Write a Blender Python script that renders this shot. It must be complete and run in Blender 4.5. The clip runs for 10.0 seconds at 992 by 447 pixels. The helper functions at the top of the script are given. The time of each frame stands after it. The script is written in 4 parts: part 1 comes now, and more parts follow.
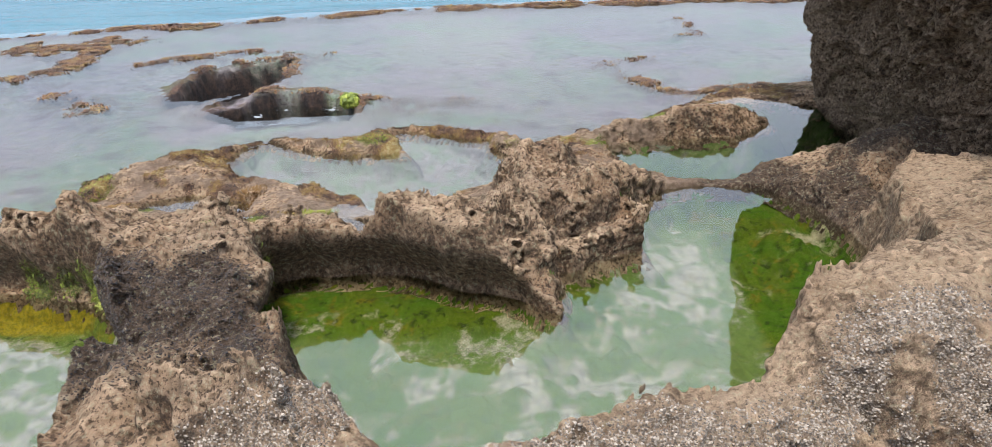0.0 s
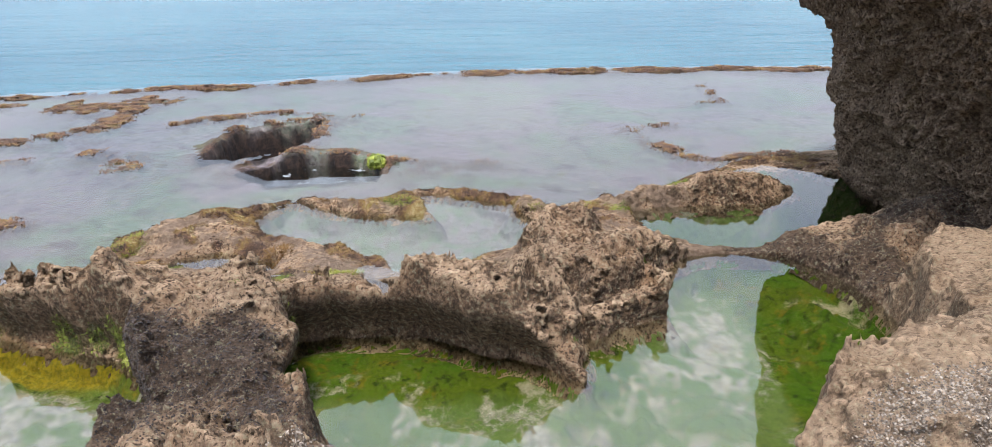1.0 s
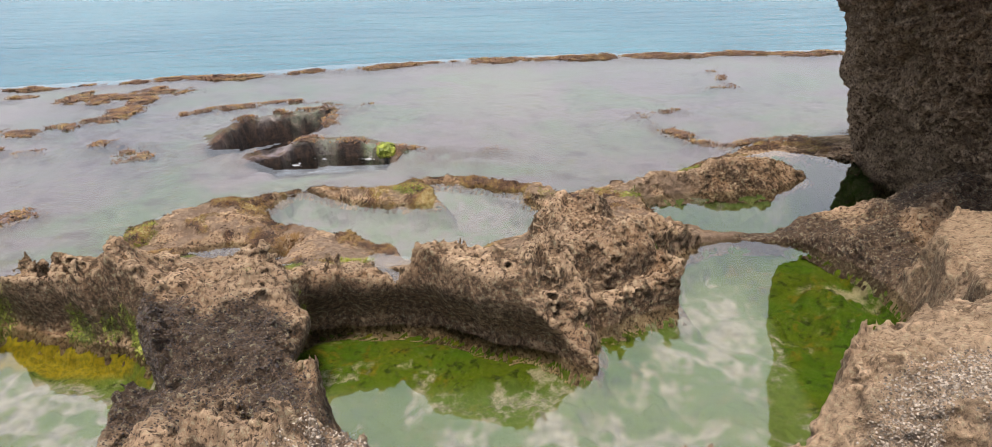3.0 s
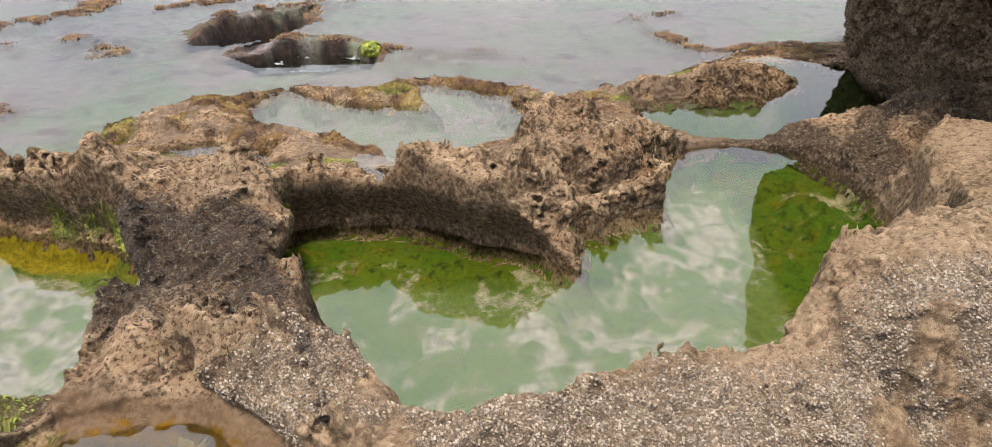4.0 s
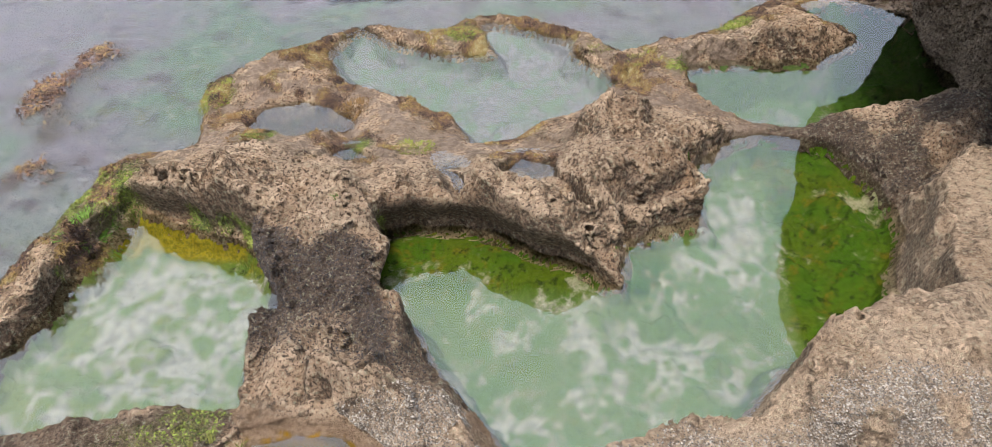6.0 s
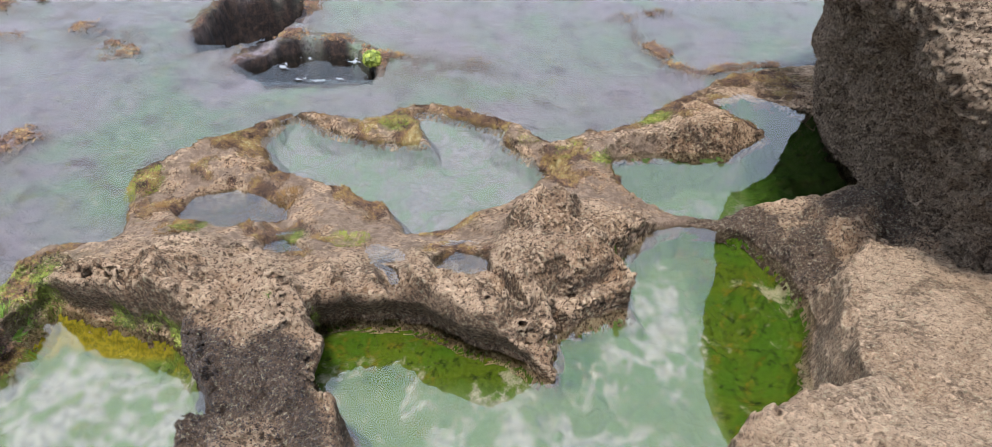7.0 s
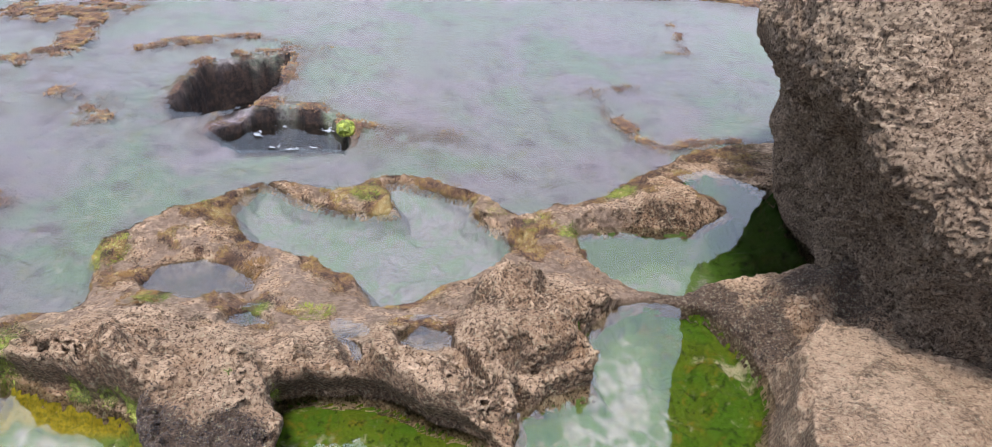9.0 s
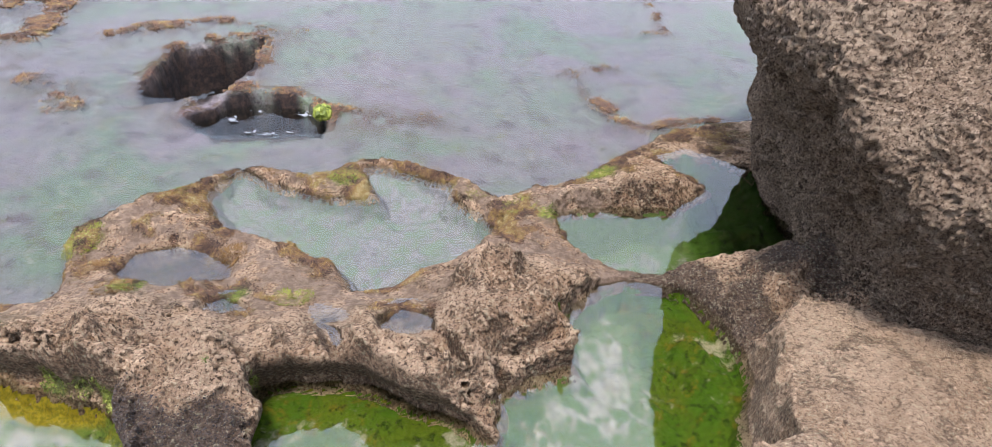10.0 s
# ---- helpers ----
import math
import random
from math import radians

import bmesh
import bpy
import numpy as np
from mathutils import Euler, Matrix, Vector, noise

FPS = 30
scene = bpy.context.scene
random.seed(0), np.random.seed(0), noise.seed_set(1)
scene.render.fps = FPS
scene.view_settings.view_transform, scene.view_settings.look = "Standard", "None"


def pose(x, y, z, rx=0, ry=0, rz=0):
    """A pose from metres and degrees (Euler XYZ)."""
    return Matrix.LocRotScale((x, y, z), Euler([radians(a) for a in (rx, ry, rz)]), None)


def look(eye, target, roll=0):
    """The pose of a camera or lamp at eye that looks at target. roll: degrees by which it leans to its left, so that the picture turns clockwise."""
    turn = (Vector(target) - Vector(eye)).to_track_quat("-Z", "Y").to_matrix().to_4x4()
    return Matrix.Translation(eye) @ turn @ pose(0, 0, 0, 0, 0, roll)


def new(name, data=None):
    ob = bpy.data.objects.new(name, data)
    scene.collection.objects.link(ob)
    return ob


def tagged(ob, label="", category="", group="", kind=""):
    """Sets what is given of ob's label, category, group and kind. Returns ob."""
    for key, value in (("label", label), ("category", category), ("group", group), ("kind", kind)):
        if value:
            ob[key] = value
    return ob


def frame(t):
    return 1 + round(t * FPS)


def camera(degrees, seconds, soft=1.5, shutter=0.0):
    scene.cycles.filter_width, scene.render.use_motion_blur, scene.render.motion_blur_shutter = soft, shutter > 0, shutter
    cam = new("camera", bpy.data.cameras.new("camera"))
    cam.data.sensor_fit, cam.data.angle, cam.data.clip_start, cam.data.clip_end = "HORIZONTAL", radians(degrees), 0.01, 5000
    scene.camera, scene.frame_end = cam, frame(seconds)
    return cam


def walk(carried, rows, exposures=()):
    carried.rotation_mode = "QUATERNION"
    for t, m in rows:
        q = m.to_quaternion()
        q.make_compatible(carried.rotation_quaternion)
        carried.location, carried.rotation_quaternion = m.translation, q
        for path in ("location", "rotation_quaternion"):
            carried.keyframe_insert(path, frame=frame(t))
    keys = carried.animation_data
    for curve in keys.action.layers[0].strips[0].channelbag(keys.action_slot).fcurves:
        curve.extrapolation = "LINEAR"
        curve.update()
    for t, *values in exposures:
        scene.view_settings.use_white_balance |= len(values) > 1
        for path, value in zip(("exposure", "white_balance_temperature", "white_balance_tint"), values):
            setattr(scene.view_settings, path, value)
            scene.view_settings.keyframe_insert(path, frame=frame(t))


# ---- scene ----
from mathutils import geometry

cam = camera(69.8, 10.0, soft=0.6)
PATH = [
    (0, (0.044, 0.077, 1.117), (0.11, 1.881, 0.255), -1.8),
    (0.5, (0.041, 0.073, 1.126), (0.085, 1.932, 0.391), -1.3),
    (1, (0.03, 0.07, 1.137), (0.045, 1.941, 0.431), -1.3),
    (1.5, (0.02, 0.066, 1.147), (-0.001, 1.958, 0.502), -2.1),
    (2, (0.022, 0.071, 1.143), (-0.003, 1.962, 0.493), -1.9),
    (3.3, (0.028, 0.076, 1.128), (0.023, 1.915, 0.342), -1.8),
    (3.5, (0.029, 0.073, 1.127), (0.04, 1.896, 0.305), -1.2),
    (3.8, (0.022, 0.075, 1.117), (0.048, 1.863, 0.221), -0.6),
    (3.9, (0.028, 0.087, 1.113), (0.043, 1.848, 0.164), -0.8),
    (4, (0.034, 0.085, 1.109), (0.049, 1.832, 0.136), -0.8),
    (4.4, (0.056, 0.15, 1.092), (-0.001, 1.782, -0.063), -1.6),
    (4.5, (0.056, 0.154, 1.101), (0.007, 1.727, -0.133), -1.3),
    (4.9, (0.056, 0.244, 1.328), (-0.041, 1.651, -0.09), -2.7),
    (5, (0.045, 0.227, 1.384), (-0.052, 1.662, -0.006), -2.0),
    (5.2, (0.05, 0.226, 1.528), (-0.024, 1.669, 0.146), -1.7),
    (6.3, (0.009, 0.125, 1.938), (-0.151, 1.562, 0.557), -3.3),
    (6.5, (0.003, 0.125, 1.974), (-0.109, 1.601, 0.629), -1.2),
    (7, (0.008, 0.169, 1.997), (0.06, 1.734, 0.752), 1.7),
    (7.5, (-0.003, 0.2, 2.012), (0.033, 1.757, 0.756), 4.4),
    (8, (0.007, 0.178, 2.042), (-0.016, 1.759, 0.816), 3.2),
    (8.5, (0.029, 0.17, 2.092), (0.063, 1.832, 0.981), 3.3),
    (9, (0.049, 0.175, 2.079), (0.165, 1.836, 0.971), 3.7),
    (9.5, (0.067, 0.171, 2.082), (0.202, 1.829, 0.972), 3.3),
    (10, (0.069, 0.182, 2.062), (0.233, 1.816, 0.919), 3.7),
]
LIGHT = [(0, .64, 6350, 10), (2, .58, 6600, 14), (3.5, .56, 7350, 14), (4.5, .72, 7250, 10), (5.2, .8, 6700, 11), (6.3, .64, 6250, 9), (7.5, .78, 6100, 12), (10, .76, 6150, 16)]
walk(cam, [(t, look(eye, target, roll)) for t, eye, target, roll in PATH], LIGHT)

# ---- sky and light: a bright overcast day ----
SUN_EL, SUN_AZ = 73.0, 205.0
world = bpy.data.worlds.new("sky")
scene.world = world
world.use_nodes = True
wn, wl = world.node_tree.nodes, world.node_tree.links
sky = wn.new("ShaderNodeTexSky")
sky.sky_type, sky.sun_disc = "NISHITA", False
sky.sun_elevation, sky.sun_rotation = radians(SUN_EL), radians(SUN_AZ)
sky.air_density, sky.dust_density, sky.ozone_density = 1.0, 3.0, 1.0
tc = wn.new("ShaderNodeTexCoord")
cmap = wn.new("ShaderNodeMapping")
cmap.inputs["Scale"].default_value = (2.2, 2.2, 4.5)
cloud = wn.new("ShaderNodeTexNoise")
cloud.inputs["Scale"].default_value, cloud.inputs["Detail"].default_value = 1.6, 6.0
cramp = wn.new("ShaderNodeValToRGB")
cramp.color_ramp.elements[0].position, cramp.color_ramp.elements[0].color = 0.32, (8.0, 9.8, 13.0, 1)
cramp.color_ramp.elements[1].position, cramp.color_ramp.elements[1].color = 0.7, (12.9, 14.0, 16.0, 1)
cmix = wn.new("ShaderNodeMixRGB")
cmix.inputs[0].default_value = 0.82
wl.new(tc.outputs["Generated"], cmap.inputs["Vector"])
wl.new(cmap.outputs["Vector"], cloud.inputs["Vector"])
wl.new(cloud.outputs["Fac"], cramp.inputs["Fac"])
wl.new(sky.outputs["Color"], cmix.inputs[1])
wl.new(cramp.outputs["Color"], cmix.inputs[2])
sep, lift, dim = wn.new("ShaderNodeSeparateXYZ"), wn.new("ShaderNodeMapRange"), wn.new("ShaderNodeMixRGB")
lift.inputs["To Min"].default_value, lift.inputs["To Max"].default_value = 0.36, 1.3
dim.blend_type, dim.inputs[0].default_value = "MULTIPLY", 1.0
wl.new(tc.outputs["Generated"], sep.inputs[0])
wl.new(sep.outputs["Z"], lift.inputs["Value"])
wl.new(cmix.outputs["Color"], dim.inputs[1])
wl.new(lift.outputs["Result"], dim.inputs[2])
wl.new(dim.outputs["Color"], wn["Background"].inputs["Color"])
wn["Background"].inputs["Strength"].default_value = 0.135
sun = new("sun", bpy.data.lights.new("sun", "SUN"))
sun.data.energy, sun.data.angle, sun.data.color = 3.4, radians(9), (1.0, 0.93, 0.82)
az, el = radians(SUN_AZ), radians(SUN_EL)
sun.matrix_world = look((0, 0, 20), (-20 * math.sin(az) * math.cos(el), -20 * math.cos(az) * math.cos(el), 20 - 20 * math.sin(el)))


# ---- number tools: noise and distance ----
def hashed(ix, iy, iz, k):
    h = (ix.astype(np.int64) * 374761393 + iy.astype(np.int64) * 668265263 + iz.astype(np.int64) * 2147483647 + k * 1274126177) & 0xFFFFFFFF
    h = ((h ^ (h >> 13)) * 1274126177) & 0xFFFFFFFF
    h = ((h ^ (h >> 16)) * 2246822519) & 0xFFFFFFFF
    return ((h ^ (h >> 15)) & 0xFFFFFF) / float(0xFFFFFF)


def vnoise(x, y, z, k=0):
    """Smooth value noise from -1 to 1."""
    x0, y0, z0 = np.floor(x), np.floor(y), np.floor(z)
    fx, fy, fz = x - x0, y - y0, z - z0
    fx, fy, fz = [f * f * f * (f * (f * 6 - 15) + 10) for f in (fx, fy, fz)]
    out = 0
    for a in (0, 1):
        for b in (0, 1):
            for c in (0, 1):
                w = (fx if a else 1 - fx) * (fy if b else 1 - fy) * (fz if c else 1 - fz)
                out = out + w * hashed(x0 + a, y0 + b, z0 + c, k)
    return out * 2 - 1


def fbm(x, y, z, s, octaves=4, k=0, gain=0.5):
    out, amp = 0, 1.0
    for o in range(octaves):
        out = out + amp * vnoise(x * s + 13.7 * o, y * s - 7.1 * o, z * s + 3.3 * o, k + o)
        s, amp = s * 2.03, amp * gain
    return out


def cells(x, y, z, s, k=0):
    """Distance to the nearest of scattered points, about 0 to 1."""
    x, y, z = x * s, y * s, z * s
    x0, y0, z0 = np.floor(x), np.floor(y), np.floor(z)
    best = np.full(x.shape, 9.0)
    for a in (-1, 0, 1):
        for b in (-1, 0, 1):
            for c in (-1, 0, 1):
                i, j, l = x0 + a, y0 + b, z0 + c
                d = (i + hashed(i, j, l, k) - x) ** 2 + (j + hashed(i, j, l, k + 1) - y) ** 2 + (l + hashed(i, j, l, k + 2) - z) ** 2
                best = np.minimum(best, d)
    return np.sqrt(best)


def step(a, b, x):
    t = np.clip((x - a) / (b - a), 0, 1)
    return t * t * (3 - 2 * t)


def inside_dist(X, Y, poly):
    """Signed distance to a closed outline, negative inside."""
    best, odd = np.full(X.shape, 1e9), np.zeros(X.shape, bool)
    for (ax, ay), (bx, by) in zip(poly, poly[1:] + poly[:1]):
        ex, ey = bx - ax, by - ay
        t = np.clip(((X - ax) * ex + (Y - ay) * ey) / (ex * ex + ey * ey), 0, 1)
        best = np.minimum(best, (X - ax - t * ex) ** 2 + (Y - ay - t * ey) ** 2)
        odd ^= ((ay > Y) != (by > Y)) & (X < ex * (Y - ay) / (ey if ey else 1e-9) + ax)
    d = np.sqrt(best)
    return np.where(odd, -d, d)


def line_dist(X, Y, pts):
    best = np.full(X.shape, 1e9)
    for (ax, ay), (bx, by) in zip(pts, pts[1:]):
        ex, ey = bx - ax, by - ay
        t = np.clip(((X - ax) * ex + (Y - ay) * ey) / (ex * ex + ey * ey), 0, 1)
        best = np.minimum(best, (X - ax - t * ex) ** 2 + (Y - ay - t * ey) ** 2)
    return np.sqrt(best)


# ---- plan: pools and their water levels ----
FLOOD = -0.12
POOLS = {
    "central": (0.0, [(-.66, 1.96), (-.60, 2.05), (-.48, 2.09), (-.31, 2.08), (-.13, 2.03), (.04, 1.94), (.18, 1.87), (.295, 1.79), (.30, 1.91), (.27, 2.02), (.34, 2.05), (.46, 2.10),
                      (.63, 2.13), (.60, 2.23), (.61, 2.40), (.69, 2.53), (.80, 2.63), (.91, 2.675), (1.09, 2.64), (1.20, 2.60), (1.31, 2.43), (1.36, 2.21), (1.35, 2.08), (1.24, 1.92),
                      (1.20, 1.74), (1.14, 1.57), (.93, 1.52), (.78, 1.46), (.68, 1.36), (.55, 1.19), (.36, 1.15), (.15, 1.08), (-.03, 1.08), (-.13, 1.16), (-.24, 1.30), (-.37, 1.51), (-.44, 1.61),
                      (-.53, 1.71), (-.62, 1.80), (-.66, 1.88)]),
    "left": (0.0, [(-1.78, 1.2), (-1.78, 1.44), (-1.74, 1.6), (-1.71, 1.81), (-1.66, 2.05), (-1.64, 2.14), (-1.52, 2.11), (-1.37, 2.06), (-1.15, 2.01), (-.98, 1.92), (-.97, 1.84), (-.85, 1.58),
                   (-.91, 1.5), (-.90, 1.39), (-.87, 1.24), (-.95, 1.2), (-1.1, 1.22), (-1.4, 1.12), (-1.6, 1.1)]),
    "near": (0.08, [(-.79, 1.10), (-.67, 1.13), (-.56, 1.15), (-.46, 1.08), (-.35, 1.01), (-.28, .94), (-.21, .90), (-.14, .86), (.04, .85), (.1, .8), (0, .4), (-.9, .4), (-.72, .8), (-.76, .93), (-.82, 1.05)]),
    "middle": (FLOOD, [(-1.20, 3.54), (-1.13, 3.76), (-1.06, 3.83), (-.91, 3.73), (-.79, 3.67), (-.61, 3.6), (-.39, 3.55), (-.29, 3.57), (-.31, 3.66), (-.42, 3.84), (-.36, 3.9), (-.28, 3.91), (-.09, 3.84), (.1, 3.74), (.19, 3.66), (.15, 3.57), (.31, 3.41), (.37, 3.24),
                       (.34, 3.15), (.22, 3.04), (.1, 2.91), (-.08, 2.79), (-.23, 2.72), (-.31, 2.72), (-.37, 2.84), (-.46, 2.96), (-.66, 3.06), (-.86, 3.14), (-1.03, 3.22), (-1.1, 3.36)]),
    "far": (-0.03, [(.69, 3.23), (.79, 3.31), (1.07, 3.33), (1.35, 3.33), (1.59, 3.52), (1.49, 3.71), (1.40, 3.89), (1.60, 3.98), (1.80, 3.83), (1.94, 3.79), (2.0, 3.38), (2.05, 3.15), (2.15, 3.05),
                    (1.75, 2.86), (1.45, 2.84), (1.30, 2.79), (1.12, 2.74), (.95, 2.755), (.81, 2.83), (.69, 3.01)]),
    "puddle_a": (-0.1, [(-1.41, 2.85), (-1.37, 3.0), (-1.21, 3.08), (-1.05, 3.03), (-.91, 2.9), (-.9, 2.79), (-1.02, 2.72), (-1.15, 2.67), (-1.27, 2.71)]),
    "puddle_b": (-0.03, [(-.93, 2.57), (-.84, 2.60), (-.73, 2.51), (-.75, 2.45), (-.87, 2.43)]),
    "puddle_c": (0.11, [(-.42, 2.36), (-.33, 2.32), (-.24, 2.18), (-.26, 2.14), (-.35, 2.23)]),
    "puddle_d": (0.05, [(-.18, 2.36), (-.09, 2.45), (.05, 2.42), (.06, 2.27), (-.10, 2.24)]),
}
DEPTH = {"central": .11, "left": .09, "near": .06, "middle": .12, "far": .2, "puddle_a": .045, "puddle_b": .06, "puddle_c": .012, "puddle_d": .03}
SLOPE = {"central": 6.0, "left": 5.0, "near": .9, "middle": 1.2, "far": 1.6, "puddle_a": 1.5, "puddle_b": 2.0, "puddle_c": 3.0, "puddle_d": 4.0}
FLOOD_EDGE = [(-9, .6), (-2.25, .9), (-2.1, 1.6), (-2.03, 2.2), (-1.95, 2.62), (-1.64, 2.67), (-1.66, 2.9), (-1.76, 3.15), (-1.5, 3.47), (-1.29, 3.6), (-1.1, 3.83), (-.86, 3.84), (-.66, 3.77), (-.53, 3.83), (-.4, 3.97), (-.21, 3.97),
              (.02, 3.87), (.28, 3.67), (.43, 3.52), (.7, 3.66), (.94, 3.78), (1.24, 4.08), (1.66, 4.4), (2.2, 4.57), (9, 5), (9, 20), (-9, 20)]
REEF_END = [(-30, 4.0), (-9, 6.3), (-5.3, 7.45), (-4.4, 7.65), (-3.4, 7.8), (-2.6, 7.95), (-1.9, 8.25), (-.6, 8.4), (.8, 8.5), (2.6, 8.3), (4.0, 8.15), (30, 6.5)]
HOLES = [[(-2.07, 5.12), (-1.97, 5.6), (-1.65, 5.85), (-1.36, 5.9), (-1.3, 5.4), (-1.44, 4.97), (-1.72, 4.78), (-1.9, 4.8)],
         [(-1.6, 4.55), (-1.42, 4.9), (-1.25, 4.93), (-.95, 4.9), (-.68, 4.62), (-.68, 4.34), (-1.1, 4.3), (-1.33, 4.28)]]

# rock tops: x, y, height, joined by flat facets
TOPS = {
    "ridge_rock": [(-1.62, 2.22, .12), (-1.5, 2.15, .20), (-1.38, 2.14, .23), (-1.24, 2.13, .25), (-1.19, 2.125, .31), (-1.13, 2.13, .255), (-1.0, 2.12, .22), (-.88, 2.05, .19), (-.81, 2.09, .25), (-.785, 2.06, .305),
                   (-.745, 2.0, .28), (-.64, 1.96, .235), (-.55, 2.0, .225), (-.44, 2.03, .225), (-.315, 2.05, .20), (-.25, 2.05, .225), (-.185, 2.03, .31), (-.12, 2.03, .285), (-.05, 2.01, .29), (.018, 1.98, .31), (.087, 1.96, .275),
                   (.09, 1.91, .255), (.2, 1.9, .215), (.29, 1.83, .04)],
    "crag_rock": [(.224, 2.62, .27), (.3, 2.6, .215), (.37, 2.6, .26), (.467, 2.335, .245), (.48, 2.21, .205), (.42, 2.40, .16), (.396, 2.487, .17), (.31, 2.28, .165), (.17, 2.27, .14), (.2, 2.17, .05), (.3, 2.19, .035), (.12, 2.13, .11), (.578, 2.506, .17), (.39, 2.2, .175), (.58, 2.24, .10), (.852, 2.687, .02), (.7, 2.63, .09),
                  (.24, 2.48, .19), (.14, 2.62, .08), (.46, 2.64, .12), (.55, 2.84, .035), (.35, 2.86, .02), (.31, 2.14, .05), (.25, 2.1, .04)],
    "shelf_rock": [(-1.54, 2.45, .03), (-1.35, 2.35, .10), (-1.2, 2.27, .19), (-1.08, 2.32, .11), (-.95, 2.25, .13), (-.85, 2.2, .16), (-.72, 2.16, .175), (-.7, 2.32, .08), (-.6, 2.18, .15), (-.52, 2.28, .115), (-.51, 2.45, .03), (-.38, 2.22, .14), (-.28, 2.33, .115),
                   (-.2, 2.2, .14), (-.08, 2.16, .15), (.04, 2.14, .17), (-.19, 2.42, .07), (.0, 2.47, .06), (.09, 2.36, .1), (.1, 2.52, .05), (-.6, 2.6, 0), (-.25, 2.6, -.02), (-.06, 2.6, -.03), (-.45, 2.83, -.09), (-.88, 2.69, -.06), (-.72, 2.83, -.03),
                   (-1.05, 2.54, .03), (-1.3, 2.55, .04), (-1.485, 2.69, -.04)],
    "mossy_rock": [(-1.7, 3.06, -.07), (-1.6, 3.1, -.03), (-1.55, 3.24, -.02), (-1.62, 2.93, -.09), (-1.4, 3.25, -.03), (-1.27, 3.55, -.075), (-1.3, 3.4, -.01), (-1.2, 3.2, -.03), (-1.1, 3.1, -.06), (-1.0, 3.1, -.06), (-.85, 2.98, -.05)],
    "weedy_rock": [(-1.0, 3.82, -.105), (-.8, 3.75, -.085), (-.55, 3.7, -.08), (-.4, 3.7, -.085), (-.3, 3.93, -.1), (-.1, 3.89, -.095), (.15, 3.7, -.08), (.3, 3.55, -.07), (.42, 3.4, -.05), (.5, 3.2, -.01), (.5, 3.05, .02), (.62, 3.42, -.02)],
    "strait_rock": [(.95, 2.715, .008), (1.1, 2.685, .008), (1.02, 2.70, .006), (1.28, 2.715, .065), (1.45, 2.73, .1), (1.58, 2.73, .14), (1.72, 2.66, .245), (1.6, 2.52, .2), (1.45, 2.42, .1), (1.40, 2.24, .05), (1.54, 2.36, .08), (1.9, 2.6, .25), (1.75, 2.36, .12)],
    "far_rock": [(.71, 3.33, .03), (.8, 3.37, .07), (.92, 3.38, .075), (1.0, 3.39, .06), (1.1, 3.42, .10), (1.28, 3.44, .105), (1.4, 3.47, .07), (1.57, 3.5, -.01), (1.1, 3.7, -.02), (1.3, 4.0, -.07), (1.7, 4.2, -.08), (2.1, 4.3, -.06), (.8, 3.55, -.04)],
    "boulder": [(1.22, 1.62, .31), (1.275, 1.84, .27), (1.33, 2.02, .24), (1.41, 2.14, .22), (1.53, 2.25, .255), (1.7, 2.2, .27), (1.6, 2.05, .29), (1.9, 1.97, .32), (1.9, 1.73, .35), (1.6, 1.6, .37), (2.3, 1.8, .36)],
    "spur_rock": [(-.885, 1.69, .255), (-.775, 1.80, .295), (-.79, 1.93, .24), (-.72, 1.74, .245), (-.64, 1.68, .215), (-.556, 1.61, .185), (-.443, 1.53, .155), (-.755, 1.47, .14), (-.66, 1.56, .155), (-.6, 1.42, .15), (-.62, 1.32, .25), (-.5, 1.24, .285), (-.34, 1.17, .305),
                  (-.33, 1.27, .25), (-.42, 1.46, .17), (-.36, 1.38, .21), (-.44, 1.34, .275), (-.74, 1.32, .185), (-.68, 1.37, .14), (-.66, 1.22, .135), (-.70, 1.16, .12), (-.8, 1.22, .11), (-.82, 1.38, .09), (-.57, 1.21, .14), (-.3, 1.08, .22)],
    "rim_rock": [(-.2, 1.05, .21), (0, .98, .225), (.14, .95, .284), (.26, 1.0, .27), (.37, 1.06, .275), (.48, 1.09, .22), (.6, 1.14, .23), (.70, 1.19, .33), (.756, 1.245, .375), (.83, 1.14, .38), (1.1, 1.3, .4), (1.4, 1.2, .42), (1.12, 1.43, .38),
                 (.625, 1.05, .2), (.8, 1.02, .15), (1.1, 1.0, .2), (.4, .84, .1), (.6, .83, .1), (.15, .84, .11), (.95, .8, .12), (1.6, .9, .3)],
    "left_rock": [(-.9, 1.13, .12), (-.86, .95, .14), (-1.0, 1.1, .12), (-1.3, .95, .15), (-1.9, 1.2, .06), (-1.88, 1.7, .05), (-1.8, 2.1, .04), (-1.75, 2.35, .06), (-1.95, 2.4, -.03), (-2.1, 1.6, -.04), (-2.05, 2.0, -.05)],
}
EDGES = [(-40, -3, .1), (0, -3, .1), (40, -3, .3), (40, 12, .1), (-40, 12, -.1), (-2.6, .5, 0), (3.2, .6, .3), (3.2, 2.6, .3), (2.6, 4.6, -.1), (0, 4.6, -.1), (-2.6, 4, -.1), (-.3, .4, .05), (.8, .4, .1)]
ROCKS = list(TOPS)


